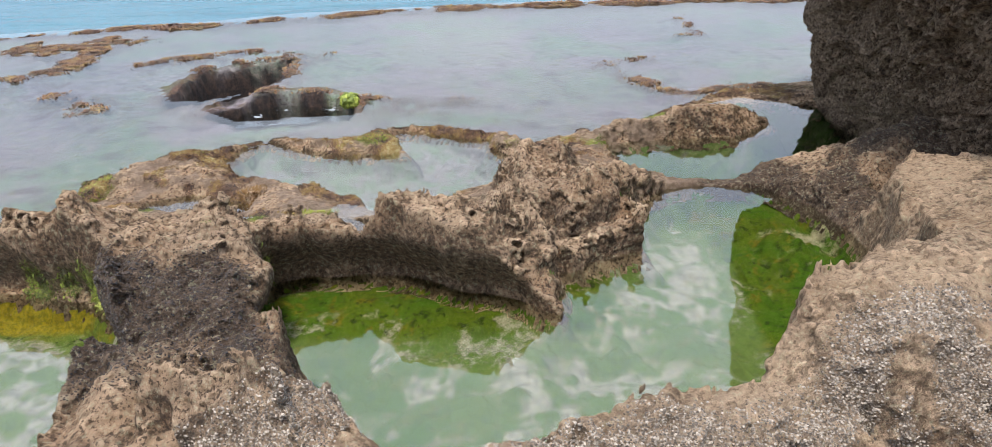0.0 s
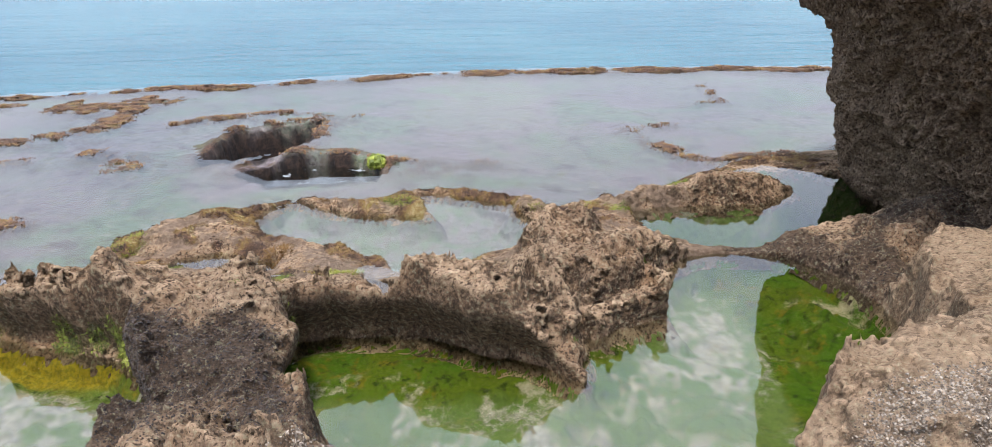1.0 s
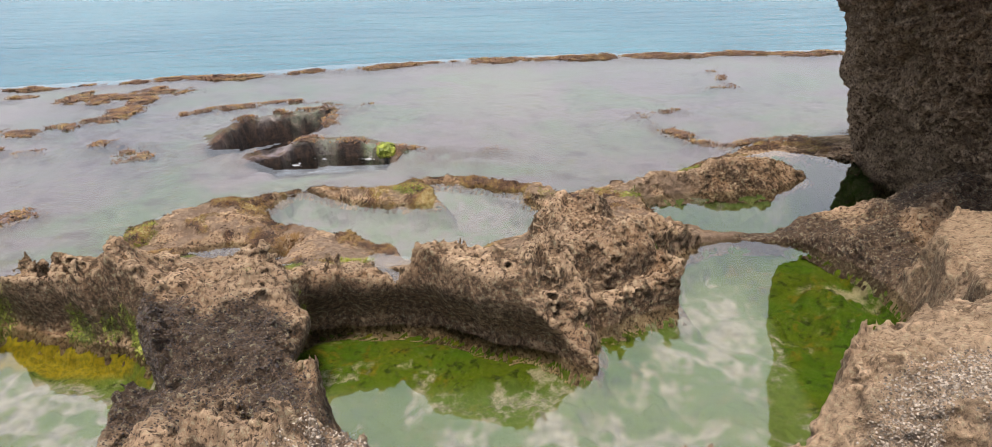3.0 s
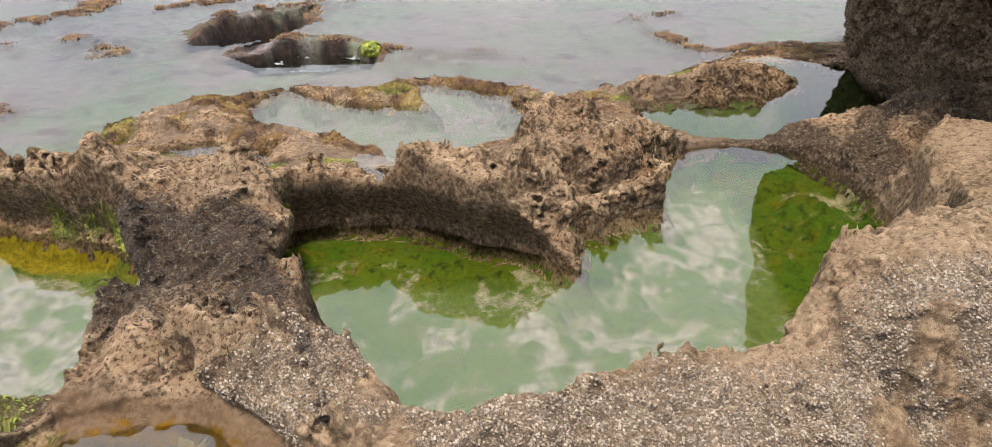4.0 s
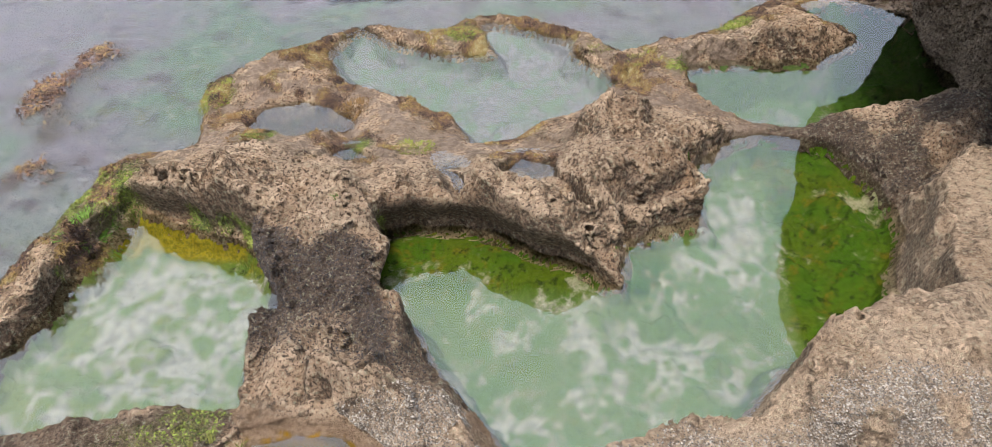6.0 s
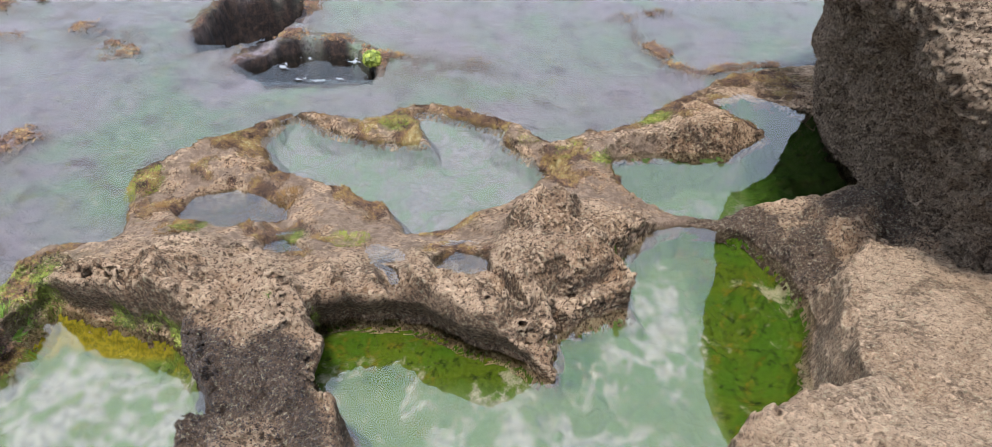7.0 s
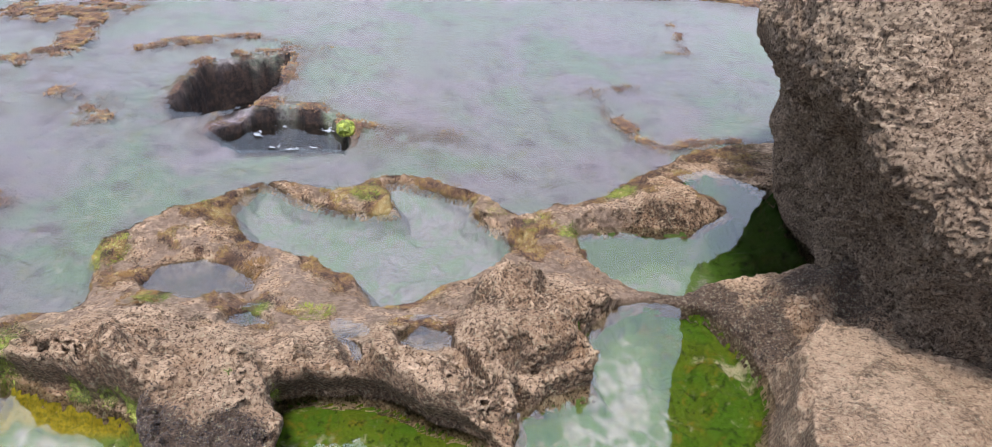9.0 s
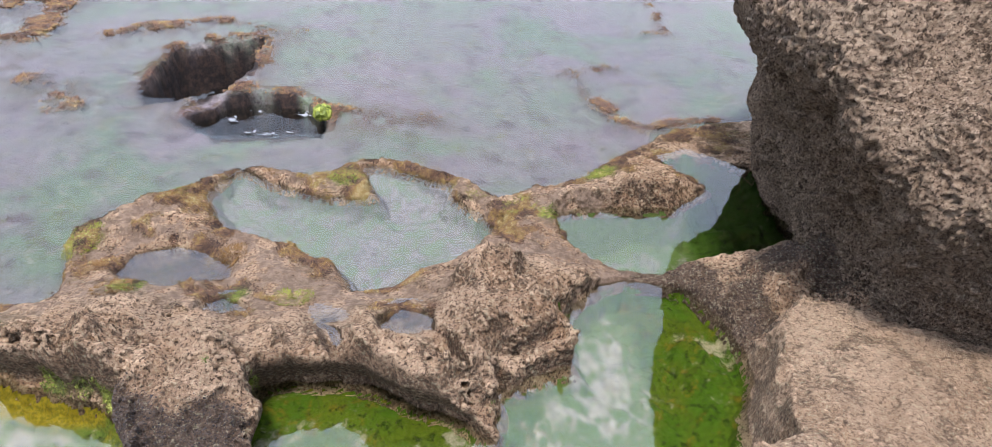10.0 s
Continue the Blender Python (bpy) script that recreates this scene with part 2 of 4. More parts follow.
def lean_at(X, Y):
    """How far the faces lean out over the pools, and which way: away from the water."""
    lx, ly, e = X * 0, X * 0, .004
    ridge = .105 * step(-.78, -.6, X) * step(.3, .15, X) * step(1.6, 1.8, Y) + .05 * step(.28, .36, X) * step(.9, .7, X) * step(1.9, 2.0, Y)
    bank = .06 * step(-.9, -1.05, X) * step(1.85, 2.0, Y) * step(2.6, 2.4, Y) + .05 * step(1.54, 1.64, Y) * step(1.95, 1.8, Y) * step(-.66, -.78, X)
    slab = .05 + .07 * step(-.74, -.64, X) * step(-.22, -.36, X)
    for name, size, a, b in (("central", ridge, .42, .1), ("left", bank, .3, .15), ("near", slab, .42, .2)):
        poly = POOLS[name][1]
        d = inside_dist(X, Y, poly)
        size = size * step(a, b, d) * (step(-.02, .03, d) if name == "near" else 1)
        lx = lx + size * (inside_dist(X + e, Y, poly) - d) / e
        ly = ly + size * (inside_dist(X, Y + e, poly) - d) / e
    return lx, ly


def facets(X, Y, pts):
    """Heights on flat triangles between scattered points."""
    flat, _, tris, *_ = geometry.delaunay_2d_cdt([Vector(p[:2]) for p in pts], [], [], 0, 1e-6)
    z = [min(pts, key=lambda p: (p[0] - v.x) ** 2 + (p[1] - v.y) ** 2)[2] for v in flat]
    out = X * 0
    for a, b, c in tris:
        A, B, C = flat[a], flat[b], flat[c]
        area = (B.x - A.x) * (C.y - A.y) - (C.x - A.x) * (B.y - A.y)
        if abs(area) < 1e-9:
            continue
        u = ((B.x - X) * (C.y - Y) - (C.x - X) * (B.y - Y)) / area
        v = ((C.x - X) * (A.y - Y) - (A.x - X) * (C.y - Y)) / area
        w = 1 - u - v
        out = np.where((u >= -1e-6) & (v >= -1e-6) & (w >= -1e-6), u * z[a] + v * z[b] + w * z[c], out)
    return out


def terrain(X, Y):
    """Height, the outline distances, and which rock each place belongs to."""
    Z0 = X * 0
    wx = X + .020 * fbm(X, Y, Z0, 5, 3, 11) + .006 * fbm(X, Y, Z0, 28, 2, 21)
    wy = Y + .020 * fbm(X, Y, Z0, 5, 3, 31) + .006 * fbm(X, Y, Z0, 28, 2, 41)
    far = step(3.6, 5, Y)
    wx, wy = wx + far * .05 * fbm(X, Y, Z0, 2.5, 3, 51), wy + far * .05 * fbm(X, Y, Z0, 2.5, 3, 61)
    near, kind, pts = np.full(X.shape, 1e9), np.zeros(X.shape, int), list(EDGES)
    for k, name in enumerate(ROCKS):
        px, py, pz = np.array(TOPS[name]).T
        lx, ly = lean_at(px, py)
        lift = step(.01, .2, pz)
        for ax, ay, az in zip(px + lx * lift, py + ly * lift, pz):
            pts.append((float(ax), float(ay), float(az)))
            d2 = (wx - ax) ** 2 + (wy - ay) ** 2
            kind = np.where(d2 < near, k, kind)
            near = np.minimum(near, d2)
    top = facets(wx, wy, pts)
    crest = 1 - np.abs(vnoise(wx * 9, wy * 9, Z0, 81)) * 2.6
    crag = 1 - np.abs(vnoise(X * 21 + wy * 3, Y * 21, Z0, 83)) * 2.6
    rough = .008 * fbm(X, Y, Z0, 7, 4, 71, .6) + .007 * crest + .003 * crag
    calm = np.where((kind == ROCKS.index("boulder")) | (kind == ROCKS.index("rim_rock")), .6, 1)
    top = top + calm * rough * step(-.10, .14, top)
    h, dist = top, {}
    for name, (level, outline) in POOLS.items():
        d = inside_dist(wx, wy, outline)
        dist[name] = d
        bed = -DEPTH[name] * (1 + .25 * fbm(X, Y, Z0, 6, 3, 91))
        if name == "central":
            bed = bed * (1 - .6 * step(1.6, 1.9, Y) * step(.7, .3, X) - .3 * step(1.0, 1.2, X))
        if name == "middle":
            bed = np.maximum(bed, -.055 - .1 * step(3.85, 3.55, Y))
        face = np.where(d > 0, SLOPE[name] * d * (1 + .3 * vnoise(X * 9, Y * 9, Z0, 95)), np.maximum(bed, d * 1.6))
        if name == "near":
            beach = .06 + .07 * step(-.74, -.64, X) * step(-.22, -.36, X)
            face = np.where(d > 0, .3 * np.minimum(d, beach) + 8 * np.maximum(d - beach, 0), face)
        if name == "left":
            bank = .6 * np.minimum(d, .02) + 7 * np.maximum(d - .02, 0)
            face = np.where((d > 0) & (Y > 1.88) & (X < -.95), bank, face)
        h = np.minimum(h, level + face)
    d = inside_dist(wx, wy, FLOOD_EDGE)
    dist["flood"] = d
    plate = -.052 + .014 * fbm(X, Y, Z0, 1.6, 4, 101) + .008 * fbm(X, Y, Z0, 9, 3, 111)
    for pts, wide, high in WEEDS:
        g = line_dist(wx, wy, pts)
        plate = plate + .9 * high * np.exp(-(g / (1.3 * wide)) ** 2) * (.8 + .9 * fbm(X, Y, Z0, 5, 5, 121, .7))
    h = np.minimum(h, FLOOD + np.where(d > 0, .9 * d, np.maximum(plate, 1.2 * d)))
    end = Y - np.interp(X, [p[0] for p in REEF_END], [p[1] for p in REEF_END]) + .12 * fbm(X, Y, Z0, 1.5, 3, 131)
    dist["end"] = end
    h = h + .09 * np.exp(-((end + .17) / .17) ** 2) * (.55 + .3 * step(.2, .9, X) + .2 * step(-2.6, -3.4, X) + .6 * fbm(X, Y, Z0, 4, 5, 141, .75)) * (Y > 4)
    h = np.where((d < 0) & (h > FLOOD), FLOOD + .35 * (h - FLOOD) + .006 * vnoise(X * 26, Y * 26, Z0, 143), h)
    hole = np.minimum(*[inside_dist(wx, wy, p) for p in HOLES])
    dist["hole"] = hole
    hole = hole + .03 * fbm(X, Y, Z0, 6, 3, 125)
    h = h + .042 * np.exp(-((hole - .07) / .08) ** 2) * (hole > 0) * (.6 + .9 * fbm(X, Y, Z0, 4, 4, 127, .65)) * step(4.2, 4.7, Y)
    h = np.where(hole < 0.01, np.maximum(-.95, np.minimum(h, -.09 + 7 * (hole - .01))), h)
    h = np.where(end > 0, np.maximum(-2.5, h - 2.2 * end), h)
    return h, dist, kind


# weed-grown swells of the platform: a line, its width and height
WEEDS = [([(-3.9, 6.8), (-3.36, 6.5), (-3.15, 7.1)], .3, .07), ([(-3.9, 5.44), (-3.45, 5.43)], .15, .06), ([(-3.06, 5.43), (-2.69, 4.95), (-2.35, 4.72)], .18, .06), ([(-3.7, 4.87), (-3.2, 4.91)], .12, .06),
         ([(-3.37, 5.68), (-3.1, 5.9), (-3.2, 6.3)], .12, .06), ([(-2.51, 5.98), (-2.14, 6.2), (-1.7, 6.35), (-1.2, 6.12)], .13, .065), ([(-5.2, 6.6), (-4.6, 6.9)], .15, .06), ([(-2.75, 3.1), (-2.6, 3.35), (-2.45, 3.6)], .1, .05), ([(-2.45, 2.9), (-2.6, 3.1)], .1, .05),
         ([(1.12, 5.3), (1.18, 4.9), (1.3, 4.6), (1.42, 4.45), (1.8, 4.55), (2.4, 4.7)], .05, .06), ([(1.75, 6.4), (2.1, 6.35), (2.15, 6.8), (2.2, 7.3)], .045, .06), ([(1.0, 5.4), (1.5, 5.5)], .04, .06),
         ([(-2.4, 2.5), (-2.15, 2.6), (-1.9, 2.55)], .09, .05), ([(-.70, 4.53), (-.38, 4.6), (-.04, 4.5)], .17, .03)]


def spaced(stops):
    """Grid lines from (start, end, step) stretches."""
    out = []
    for a, b, s in stops:
        out += list(np.linspace(a, b, max(1, round((b - a) / s)), endpoint=False))
    return np.array(out + [stops[-1][1]])


gx = spaced([(-40, -12, 4), (-12, -6, .3), (-6, -2.6, .06), (-2.6, -1.8, .016), (-1.8, 1.7, .008), (1.7, 2.6, .02), (2.6, 6, .08), (6, 12, .4), (12, 40, 4)])
gy = spaced([(-3, .3, .15), (.3, .75, .02), (.75, 2.75, .008), (2.75, 4.3, .0115), (4.3, 6.2, .024), (6.2, 9.2, .04), (9.2, 12, .4)])
GX, GY = np.meshgrid(gx, gy)
HT, DIST, KIND = terrain(GX, GY)
LEAN_X, LEAN_Y = lean_at(GX, GY)
PX, PY = GX, GY
CLUMP = step(.55, .22, cells(GX + .02 * fbm(GX, GY, GX * 0, 9, 2, 171), GY, GX * 0, 11, 173)) * .6 + step(.5, .2, cells(GX, GY, GX * 0, 24, 175)) * .4
under = np.minimum(DIST["central"], DIST["left"])
HT = HT + .026 * CLUMP * step(-.02, -.07, under) * step(-.5, .3, fbm(GX, GY, GX * 0, 3, 2, 177))
# pits and knobs along the surface
hy, hx = np.gradient(HT, gy, gx)
nl = np.sqrt(hx * hx + hy * hy + 1)
dry = step(-.10, .06, HT) * step(-.01, .03, DIST["central"])
pit = cells(PX, PY, HT, 30, 3)
knob = cells(PX, PY, HT, 13, 7)
patchy = step(-.35, .3, fbm(PX, PY, HT, 4, 2, 151))
off = .012 * (1 - 2 * np.abs(vnoise(PX * 24, PY * 24, HT * 24, 152))) + .008 * (1 - 2 * np.abs(vnoise(PX * 47, PY * 47, HT * 47, 153))) + .005 * vnoise(PX * 80, PY * 80, HT * 80, 154)
off = dry * (off - .014 * step(.40, .1, pit) * patchy - .026 * step(.36, .08, knob) * step(.1, .5, patchy))
PX, PY, PZ = PX - off * hx / nl, PY - off * hy / nl, HT + off / nl


# ---- solid rock: a surface drawn round a field in space, with pits and overhangs ----
BOX = ((-1.95, 2.0), (.70, 4.42), (-.17, .50))
CELL = .0068
# hollows worn into the rock: middle and radius
CAVITIES = [(1.52, 1.66, .37, .055), (1.27, 1.85, .275, .045), (.62, 2.36, .1, .07), (1.62, 1.33, .40, .06)]


def lookup(field, x, y):
    """A ground field at any place, smoothly."""
    fx, fy = np.interp(x, gx, np.arange(len(gx))), np.interp(y, gy, np.arange(len(gy)))
    i, j = np.minimum(fx.astype(int), len(gx) - 2), np.minimum(fy.astype(int), len(gy) - 2)
    fx, fy = fx - i, fy - j
    return (field[j, i] * (1 - fx) + field[j, i + 1] * fx) * (1 - fy) + (field[j + 1, i] * (1 - fx) + field[j + 1, i + 1] * fx) * fy


def knobbly(x, y, z):
    """How far the rock stands out or is pitted at a place."""
    wx, wy, wz = x + .012 * vnoise(x * 18, y * 18, z * 18, 401), y + .012 * vnoise(x * 18, y * 18, z * 18, 402), z + .012 * vnoise(x * 18, y * 18, z * 18, 403)
    worn = step(-.5, .4, vnoise(x * 5, y * 5, z * 5, 404) + .4 * vnoise(x * 11, y * 11, z * 11, 405))
    bowls = .036 * (cells(wx, wy, wz, 9, 411) - .5) + (.015 + .013 * worn) * (cells(wx, wy, wz, 21, 410) - .5) + .021 * (cells(x, y, z, 48, 412) - .5)
    return np.minimum(bowls + .006 * vnoise(x * 10, y * 10, z * 13, 406) + .004 * vnoise(x * 85, y * 85, z * 85, 409), .024)


def solid_rock():
    xs, ys, zs = [np.arange(a, b, CELL) for a, b in BOX]
    X, Y = np.meshgrid(xs, ys)
    ny, nx, nz = len(ys), len(xs), len(zs)
    sy2, sx2 = np.gradient(HT, gy, gx)
    steepness = np.sqrt(1 + np.minimum(lookup(np.sqrt(sx2 ** 2 + sy2 ** 2), X, Y), 3.5) ** 2)
    lx, ly = lookup(LEAN_X, X, Y), lookup(LEAN_Y, X, Y)
    F = np.empty((nz, ny, nx), np.float32)
    for k, z in enumerate(zs):
        t = float(step(.01, .2, np.array(z)))
        F[k] = (z - lookup(HT, X + lx * t, Y + ly * t)) / steepness
    kk, jj, ii = np.nonzero(np.abs(F) < .055)
    x, y, z = xs[ii], ys[jj], zs[kk]
    dry = np.maximum(step(-.035, .03, z), .75 * step(2.4, 2.6, y) * step(-.15, -.09, z))
    flat = step(.12, .06, z) * step(2.3, 2.45, y + .1 * x) * step(3.0, 2.85, y) * step(.75, .4, x) * step(-.8, -.2, vnoise(x * 6, y * 6, x * 0, 420) + .4 * vnoise(x * 14, y * 14, x * 0, 421))
    shallow = np.min([lookup(DIST[n], x, y) for n in ("puddle_a", "puddle_b", "puddle_c", "puddle_d")], axis=0)
    dry = dry * (1 - .85 * flat) * (1 - .85 * step(.05, .0, shallow))
    calm = 1 - .45 * step(.0, .2, x - .95) * step(2.3, 2.15, y) * step(1.0, 1.2, y)
    calm = calm * (1 - .8 * step(.15, .11, z) * step(1.2, 1.1, y))
    calm = calm * (1 - .85 * np.exp(-(((x - 1.02) / .22) ** 2 + ((y - 2.70) / .1) ** 2)))
    F[kk, jj, ii] -= (knobbly(x, y, z) * dry * calm).astype(np.float32)
    for cx, cy, cz, cr in CAVITIES:
        k, j, i = [slice(max(0, int((c - cr - a) / CELL)), int((c + cr - a) / CELL) + 2) for c, (a, b) in zip((cz, cy, cx), (BOX[2], BOX[1], BOX[0]))]
        zz, yy, xx = np.meshgrid(zs[k], ys[j], xs[i], indexing="ij")
        away = np.sqrt((xx - cx) ** 2 + (yy - cy) ** 2 + (1.2 * (zz - cz)) ** 2) + .012 * vnoise(xx * 25, yy * 25, zz * 25, 430)
        F[k, j, i] = np.maximum(F[k, j, i], (cr * .85 - away).astype(np.float32))
    S = F < 0
    mixed = np.zeros((nz - 1, ny - 1, nx - 1), np.int8)
    for a in (0, 1):
        for b in (0, 1):
            for c in (0, 1):
                mixed += S[a:nz - 1 + a, b:ny - 1 + b, c:nx - 1 + c]
    ck, cj, ci = np.nonzero((mixed > 0) & (mixed < 8))
    index = np.full(mixed.shape, -1, np.int32)
    index[ck, cj, ci] = np.arange(len(ck))
    total, count = np.zeros((len(ck), 3)), np.zeros(len(ck))
    corner = [(a, b, c) for a in (0, 1) for b in (0, 1) for c in (0, 1)]
    for p in corner:
        for q in corner:
            if sum(abs(u - v) for u, v in zip(p, q)) == 1 and p < q:
                fp, fq = F[ck + p[0], cj + p[1], ci + p[2]], F[ck + q[0], cj + q[1], ci + q[2]]
                hit = (fp < 0) != (fq < 0)
                t = np.where(hit, fp / np.where(hit, fp - fq, 1), 0)[:, None]
                total += np.where(hit[:, None], np.array(p) + (np.array(q) - np.array(p)) * t, 0)
                count += hit
    pos = total / count[:, None]
    co = np.stack([xs[ci] + pos[:, 2] * CELL, ys[cj] + pos[:, 1] * CELL, zs[ck] + pos[:, 0] * CELL], 1)
    quads = []
    for axis in range(3):
        step_ = [0, 0, 0]
        step_[axis] = 1
        A, B = S[:nz - step_[0], :ny - step_[1], :nx - step_[2]], S[step_[0]:, step_[1]:, step_[2]:]
        k, j, i = np.nonzero(A != B)
        keep = (k < nz - 1) & (j < ny - 1) & (i < nx - 1)
        others = [m for m in range(3) if m != axis]
        for m, v in zip(range(3), (k, j, i)):
            if m != axis:
                keep &= v > 0
        k, j, i = k[keep], j[keep], i[keep]
        cell = lambda du, dv: index[tuple(v - (du if m == others[0] else dv if m == others[1] else 0) for m, v in zip(range(3), (k, j, i)))]
        q = np.stack([cell(0, 0), cell(1, 0), cell(1, 1), cell(0, 1)], 1)
        flip = A[k, j, i] != (axis == 1)
        q[flip] = q[flip][:, ::-1]
        quads.append(q)
    quads = np.concatenate(quads)
    quads = quads[(quads >= 0).all(1)]
    # leave out loose crumbs that touch no larger rock
    label = np.arange(len(co))
    while True:
        low = label[quads].min(1)
        fresh = label.copy()
        for c in range(4):
            np.minimum.at(fresh, quads[:, c], low)
        fresh = fresh[fresh]
        if (fresh == label).all():
            break
        label = fresh
    return co, quads[np.bincount(label[quads[:, 0]], minlength=len(co))[label[quads[:, 0]]] > 900]


NET, NETQ = solid_rock()
corner = NET[NETQ]
turned = np.cross(corner[:, 2] - corner[:, 0], corner[:, 3] - corner[:, 1])
turned /= np.linalg.norm(turned, axis=1, keepdims=True) + 1e-12
if turned[:, 2].mean() < 0:
    turned = -turned
# smoothed steepness of the solid rock, used to paint shade on its faces
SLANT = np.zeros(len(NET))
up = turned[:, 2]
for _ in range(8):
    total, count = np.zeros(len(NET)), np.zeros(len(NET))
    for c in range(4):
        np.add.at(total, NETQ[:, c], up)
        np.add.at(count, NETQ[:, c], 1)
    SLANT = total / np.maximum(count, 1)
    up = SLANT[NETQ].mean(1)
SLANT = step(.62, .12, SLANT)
lift = step(.01, .2, NET[:, 2])
NU, NV = NET[:, 0] + lookup(LEAN_X, NET[:, 0], NET[:, 1]) * lift, NET[:, 1] + lookup(LEAN_Y, NET[:, 0], NET[:, 1]) * lift


# ---- materials ----
def material(name):
    m = bpy.data.materials.new(name)
    m.use_nodes = True
    return m, m.node_tree.nodes, m.node_tree.links, m.node_tree.nodes["Principled BSDF"]


class Nodes:
    """Short ways to add shader nodes to one material."""

    def __init__(self, name, rough=0.85, spec=0.3):
        self.m, self.n, self.l, self.b = material(name)
        self.b.inputs["Roughness"].default_value, self.b.inputs["Specular IOR Level"].default_value = rough, spec
        self.co = self.n.new("ShaderNodeTexCoord").outputs["Object"]

    def put(self, value, socket):
        if isinstance(value, (int, float)):
            socket.default_value = value
        elif isinstance(value, tuple):
            socket.default_value = (*value, 1) if len(value) == 3 else value
        else:
            self.l.new(value, socket)

    def noise(self, scale, detail=5, rough=.6, warp=0.0):
        t = self.n.new("ShaderNodeTexNoise")
        t.inputs["Scale"].default_value, t.inputs["Detail"].default_value, t.inputs["Roughness"].default_value, t.inputs["Distortion"].default_value = scale, detail, rough, warp
        self.l.new(self.co, t.inputs["Vector"])
        return t.outputs["Fac"]

    def vor(self, scale, feature="F1", out="Distance"):
        t = self.n.new("ShaderNodeTexVoronoi")
        t.feature = feature
        t.inputs["Scale"].default_value = scale
        self.l.new(self.co, t.inputs["Vector"])
        return t.outputs[out]

    def attr(self, name):
        a = self.n.new("ShaderNodeAttribute")
        a.attribute_name = name
        return a.outputs["Fac"]

    def span(self, value, a, b, lo=0.0, hi=1.0):
        r = self.n.new("ShaderNodeMapRange")
        r.interpolation_type = "SMOOTHSTEP"
        for k, v in (("From Min", a), ("From Max", b), ("To Min", lo), ("To Max", hi)):
            r.inputs[k].default_value = v
        self.l.new(value, r.inputs["Value"])
        return r.outputs["Result"]

    def math(self, op, a, b=0.0):
        t = self.n.new("ShaderNodeMath")
        t.operation = op
        self.put(a, t.inputs[0])
        self.put(b, t.inputs[1])
        return t.outputs[0]

    def mix(self, fac, a, b, blend="MIX"):
        t = self.n.new("ShaderNodeMixRGB")
        t.blend_type = blend
        self.put(fac, t.inputs[0])
        self.put(a, t.inputs[1])
        self.put(b, t.inputs[2])
        return t.outputs[0]

    def bump(self, height, strength, dist, prior=None):
        t = self.n.new("ShaderNodeBump")
        t.inputs["Strength"].default_value, t.inputs["Distance"].default_value = strength, dist
        self.l.new(height, t.inputs["Height"])
        if prior is not None:
            self.l.new(prior, t.inputs["Normal"])
        return t.outputs["Normal"]

    def done(self, color, normal=None, rough=None):
        self.put(color, self.b.inputs["Base Color"])
        if normal is not None:
            self.l.new(normal, self.b.inputs["Normal"])
        if rough is not None:
            self.put(rough, self.b.inputs["Roughness"])
        return self.m


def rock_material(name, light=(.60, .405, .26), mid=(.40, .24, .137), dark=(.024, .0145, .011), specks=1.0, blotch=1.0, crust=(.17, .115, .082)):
    """Weathered sandy limestone: pale worn edges, brown stain, small pits, and a dark crust of shells on the wet faces.
    Shade of the steep faces is put into the stain and the dark colour too.
    """
    s = Nodes(name, .88, .12)
    big, fine, grain = s.noise(2.6, 5), s.noise(26, 7, .68), s.noise(170, 4, .7)
    point = s.n.new("ShaderNodeNewGeometry").outputs["Pointiness"]
    worn = s.math("MULTIPLY", s.span(point, .503, .545), s.span(s.noise(14, 4), .35, .6))
    col = s.mix(s.span(big, .36, .62), mid, light)
    col = s.mix(s.span(fine, .48, .66, 0, .6 * blotch), col, tuple(v * .45 for v in mid))
    # brown stain in patches, spread further on steep faces to paint their shade
    crust_shade = s.math("ADD", s.noise(6.5, 7, .68, .4), s.math("MULTIPLY", s.attr("face"), .13))
    crust_shade = s.math("SUBTRACT", crust_shade, s.math("MULTIPLY", worn, .10))
    tone = s.mix(s.span(s.noise(55, 5, .72), .42, .60), tuple(v * .16 for v in mid), tuple(v * .72 for v in mid))
    tone = s.mix(s.span(s.noise(130, 3, .7), .58, .66, 0, .7), tone, light)
    col = s.mix(s.span(crust_shade, .50, .60, 0, .86 * blotch), col, tone)
    col = s.mix(s.math("MULTIPLY", worn, .7), col, tuple(min(.8, v * 1.4) for v in light))
    # dark mask: shell crust, and shade painted on steep and hanging faces
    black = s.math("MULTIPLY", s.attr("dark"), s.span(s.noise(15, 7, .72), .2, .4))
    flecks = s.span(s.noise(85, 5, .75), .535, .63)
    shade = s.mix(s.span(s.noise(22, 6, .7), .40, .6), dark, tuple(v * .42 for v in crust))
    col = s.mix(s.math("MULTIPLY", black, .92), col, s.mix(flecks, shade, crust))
    speck = s.noise(78, 5, .68)
    col = s.mix(s.span(speck, .54, .63, 0, .5), col, s.mix(.5, col, tuple(min(.75, v * 1.9) for v in light)))
    col = s.mix(s.span(speck, .475, .40, 0, .85 * specks), col, (.045, .028, .018))
    col = s.mix(s.span(grain, .45, .7, 0, .35), col, (.16, .105, .07))
    deep = s.math("MULTIPLY", s.span(s.noise(38, 2, .6), .40, .31), s.span(s.noise(6, 4), .42, .6))
    col = s.mix(s.math("MULTIPLY", deep, .85 * specks), col, (.035, .021, .014))
    sand = s.attr("sand")
    col = s.mix(sand, col, s.mix(s.span(s.noise(60, 4), .35, .65), (.22, .135, .08), (.32, .21, .13)))
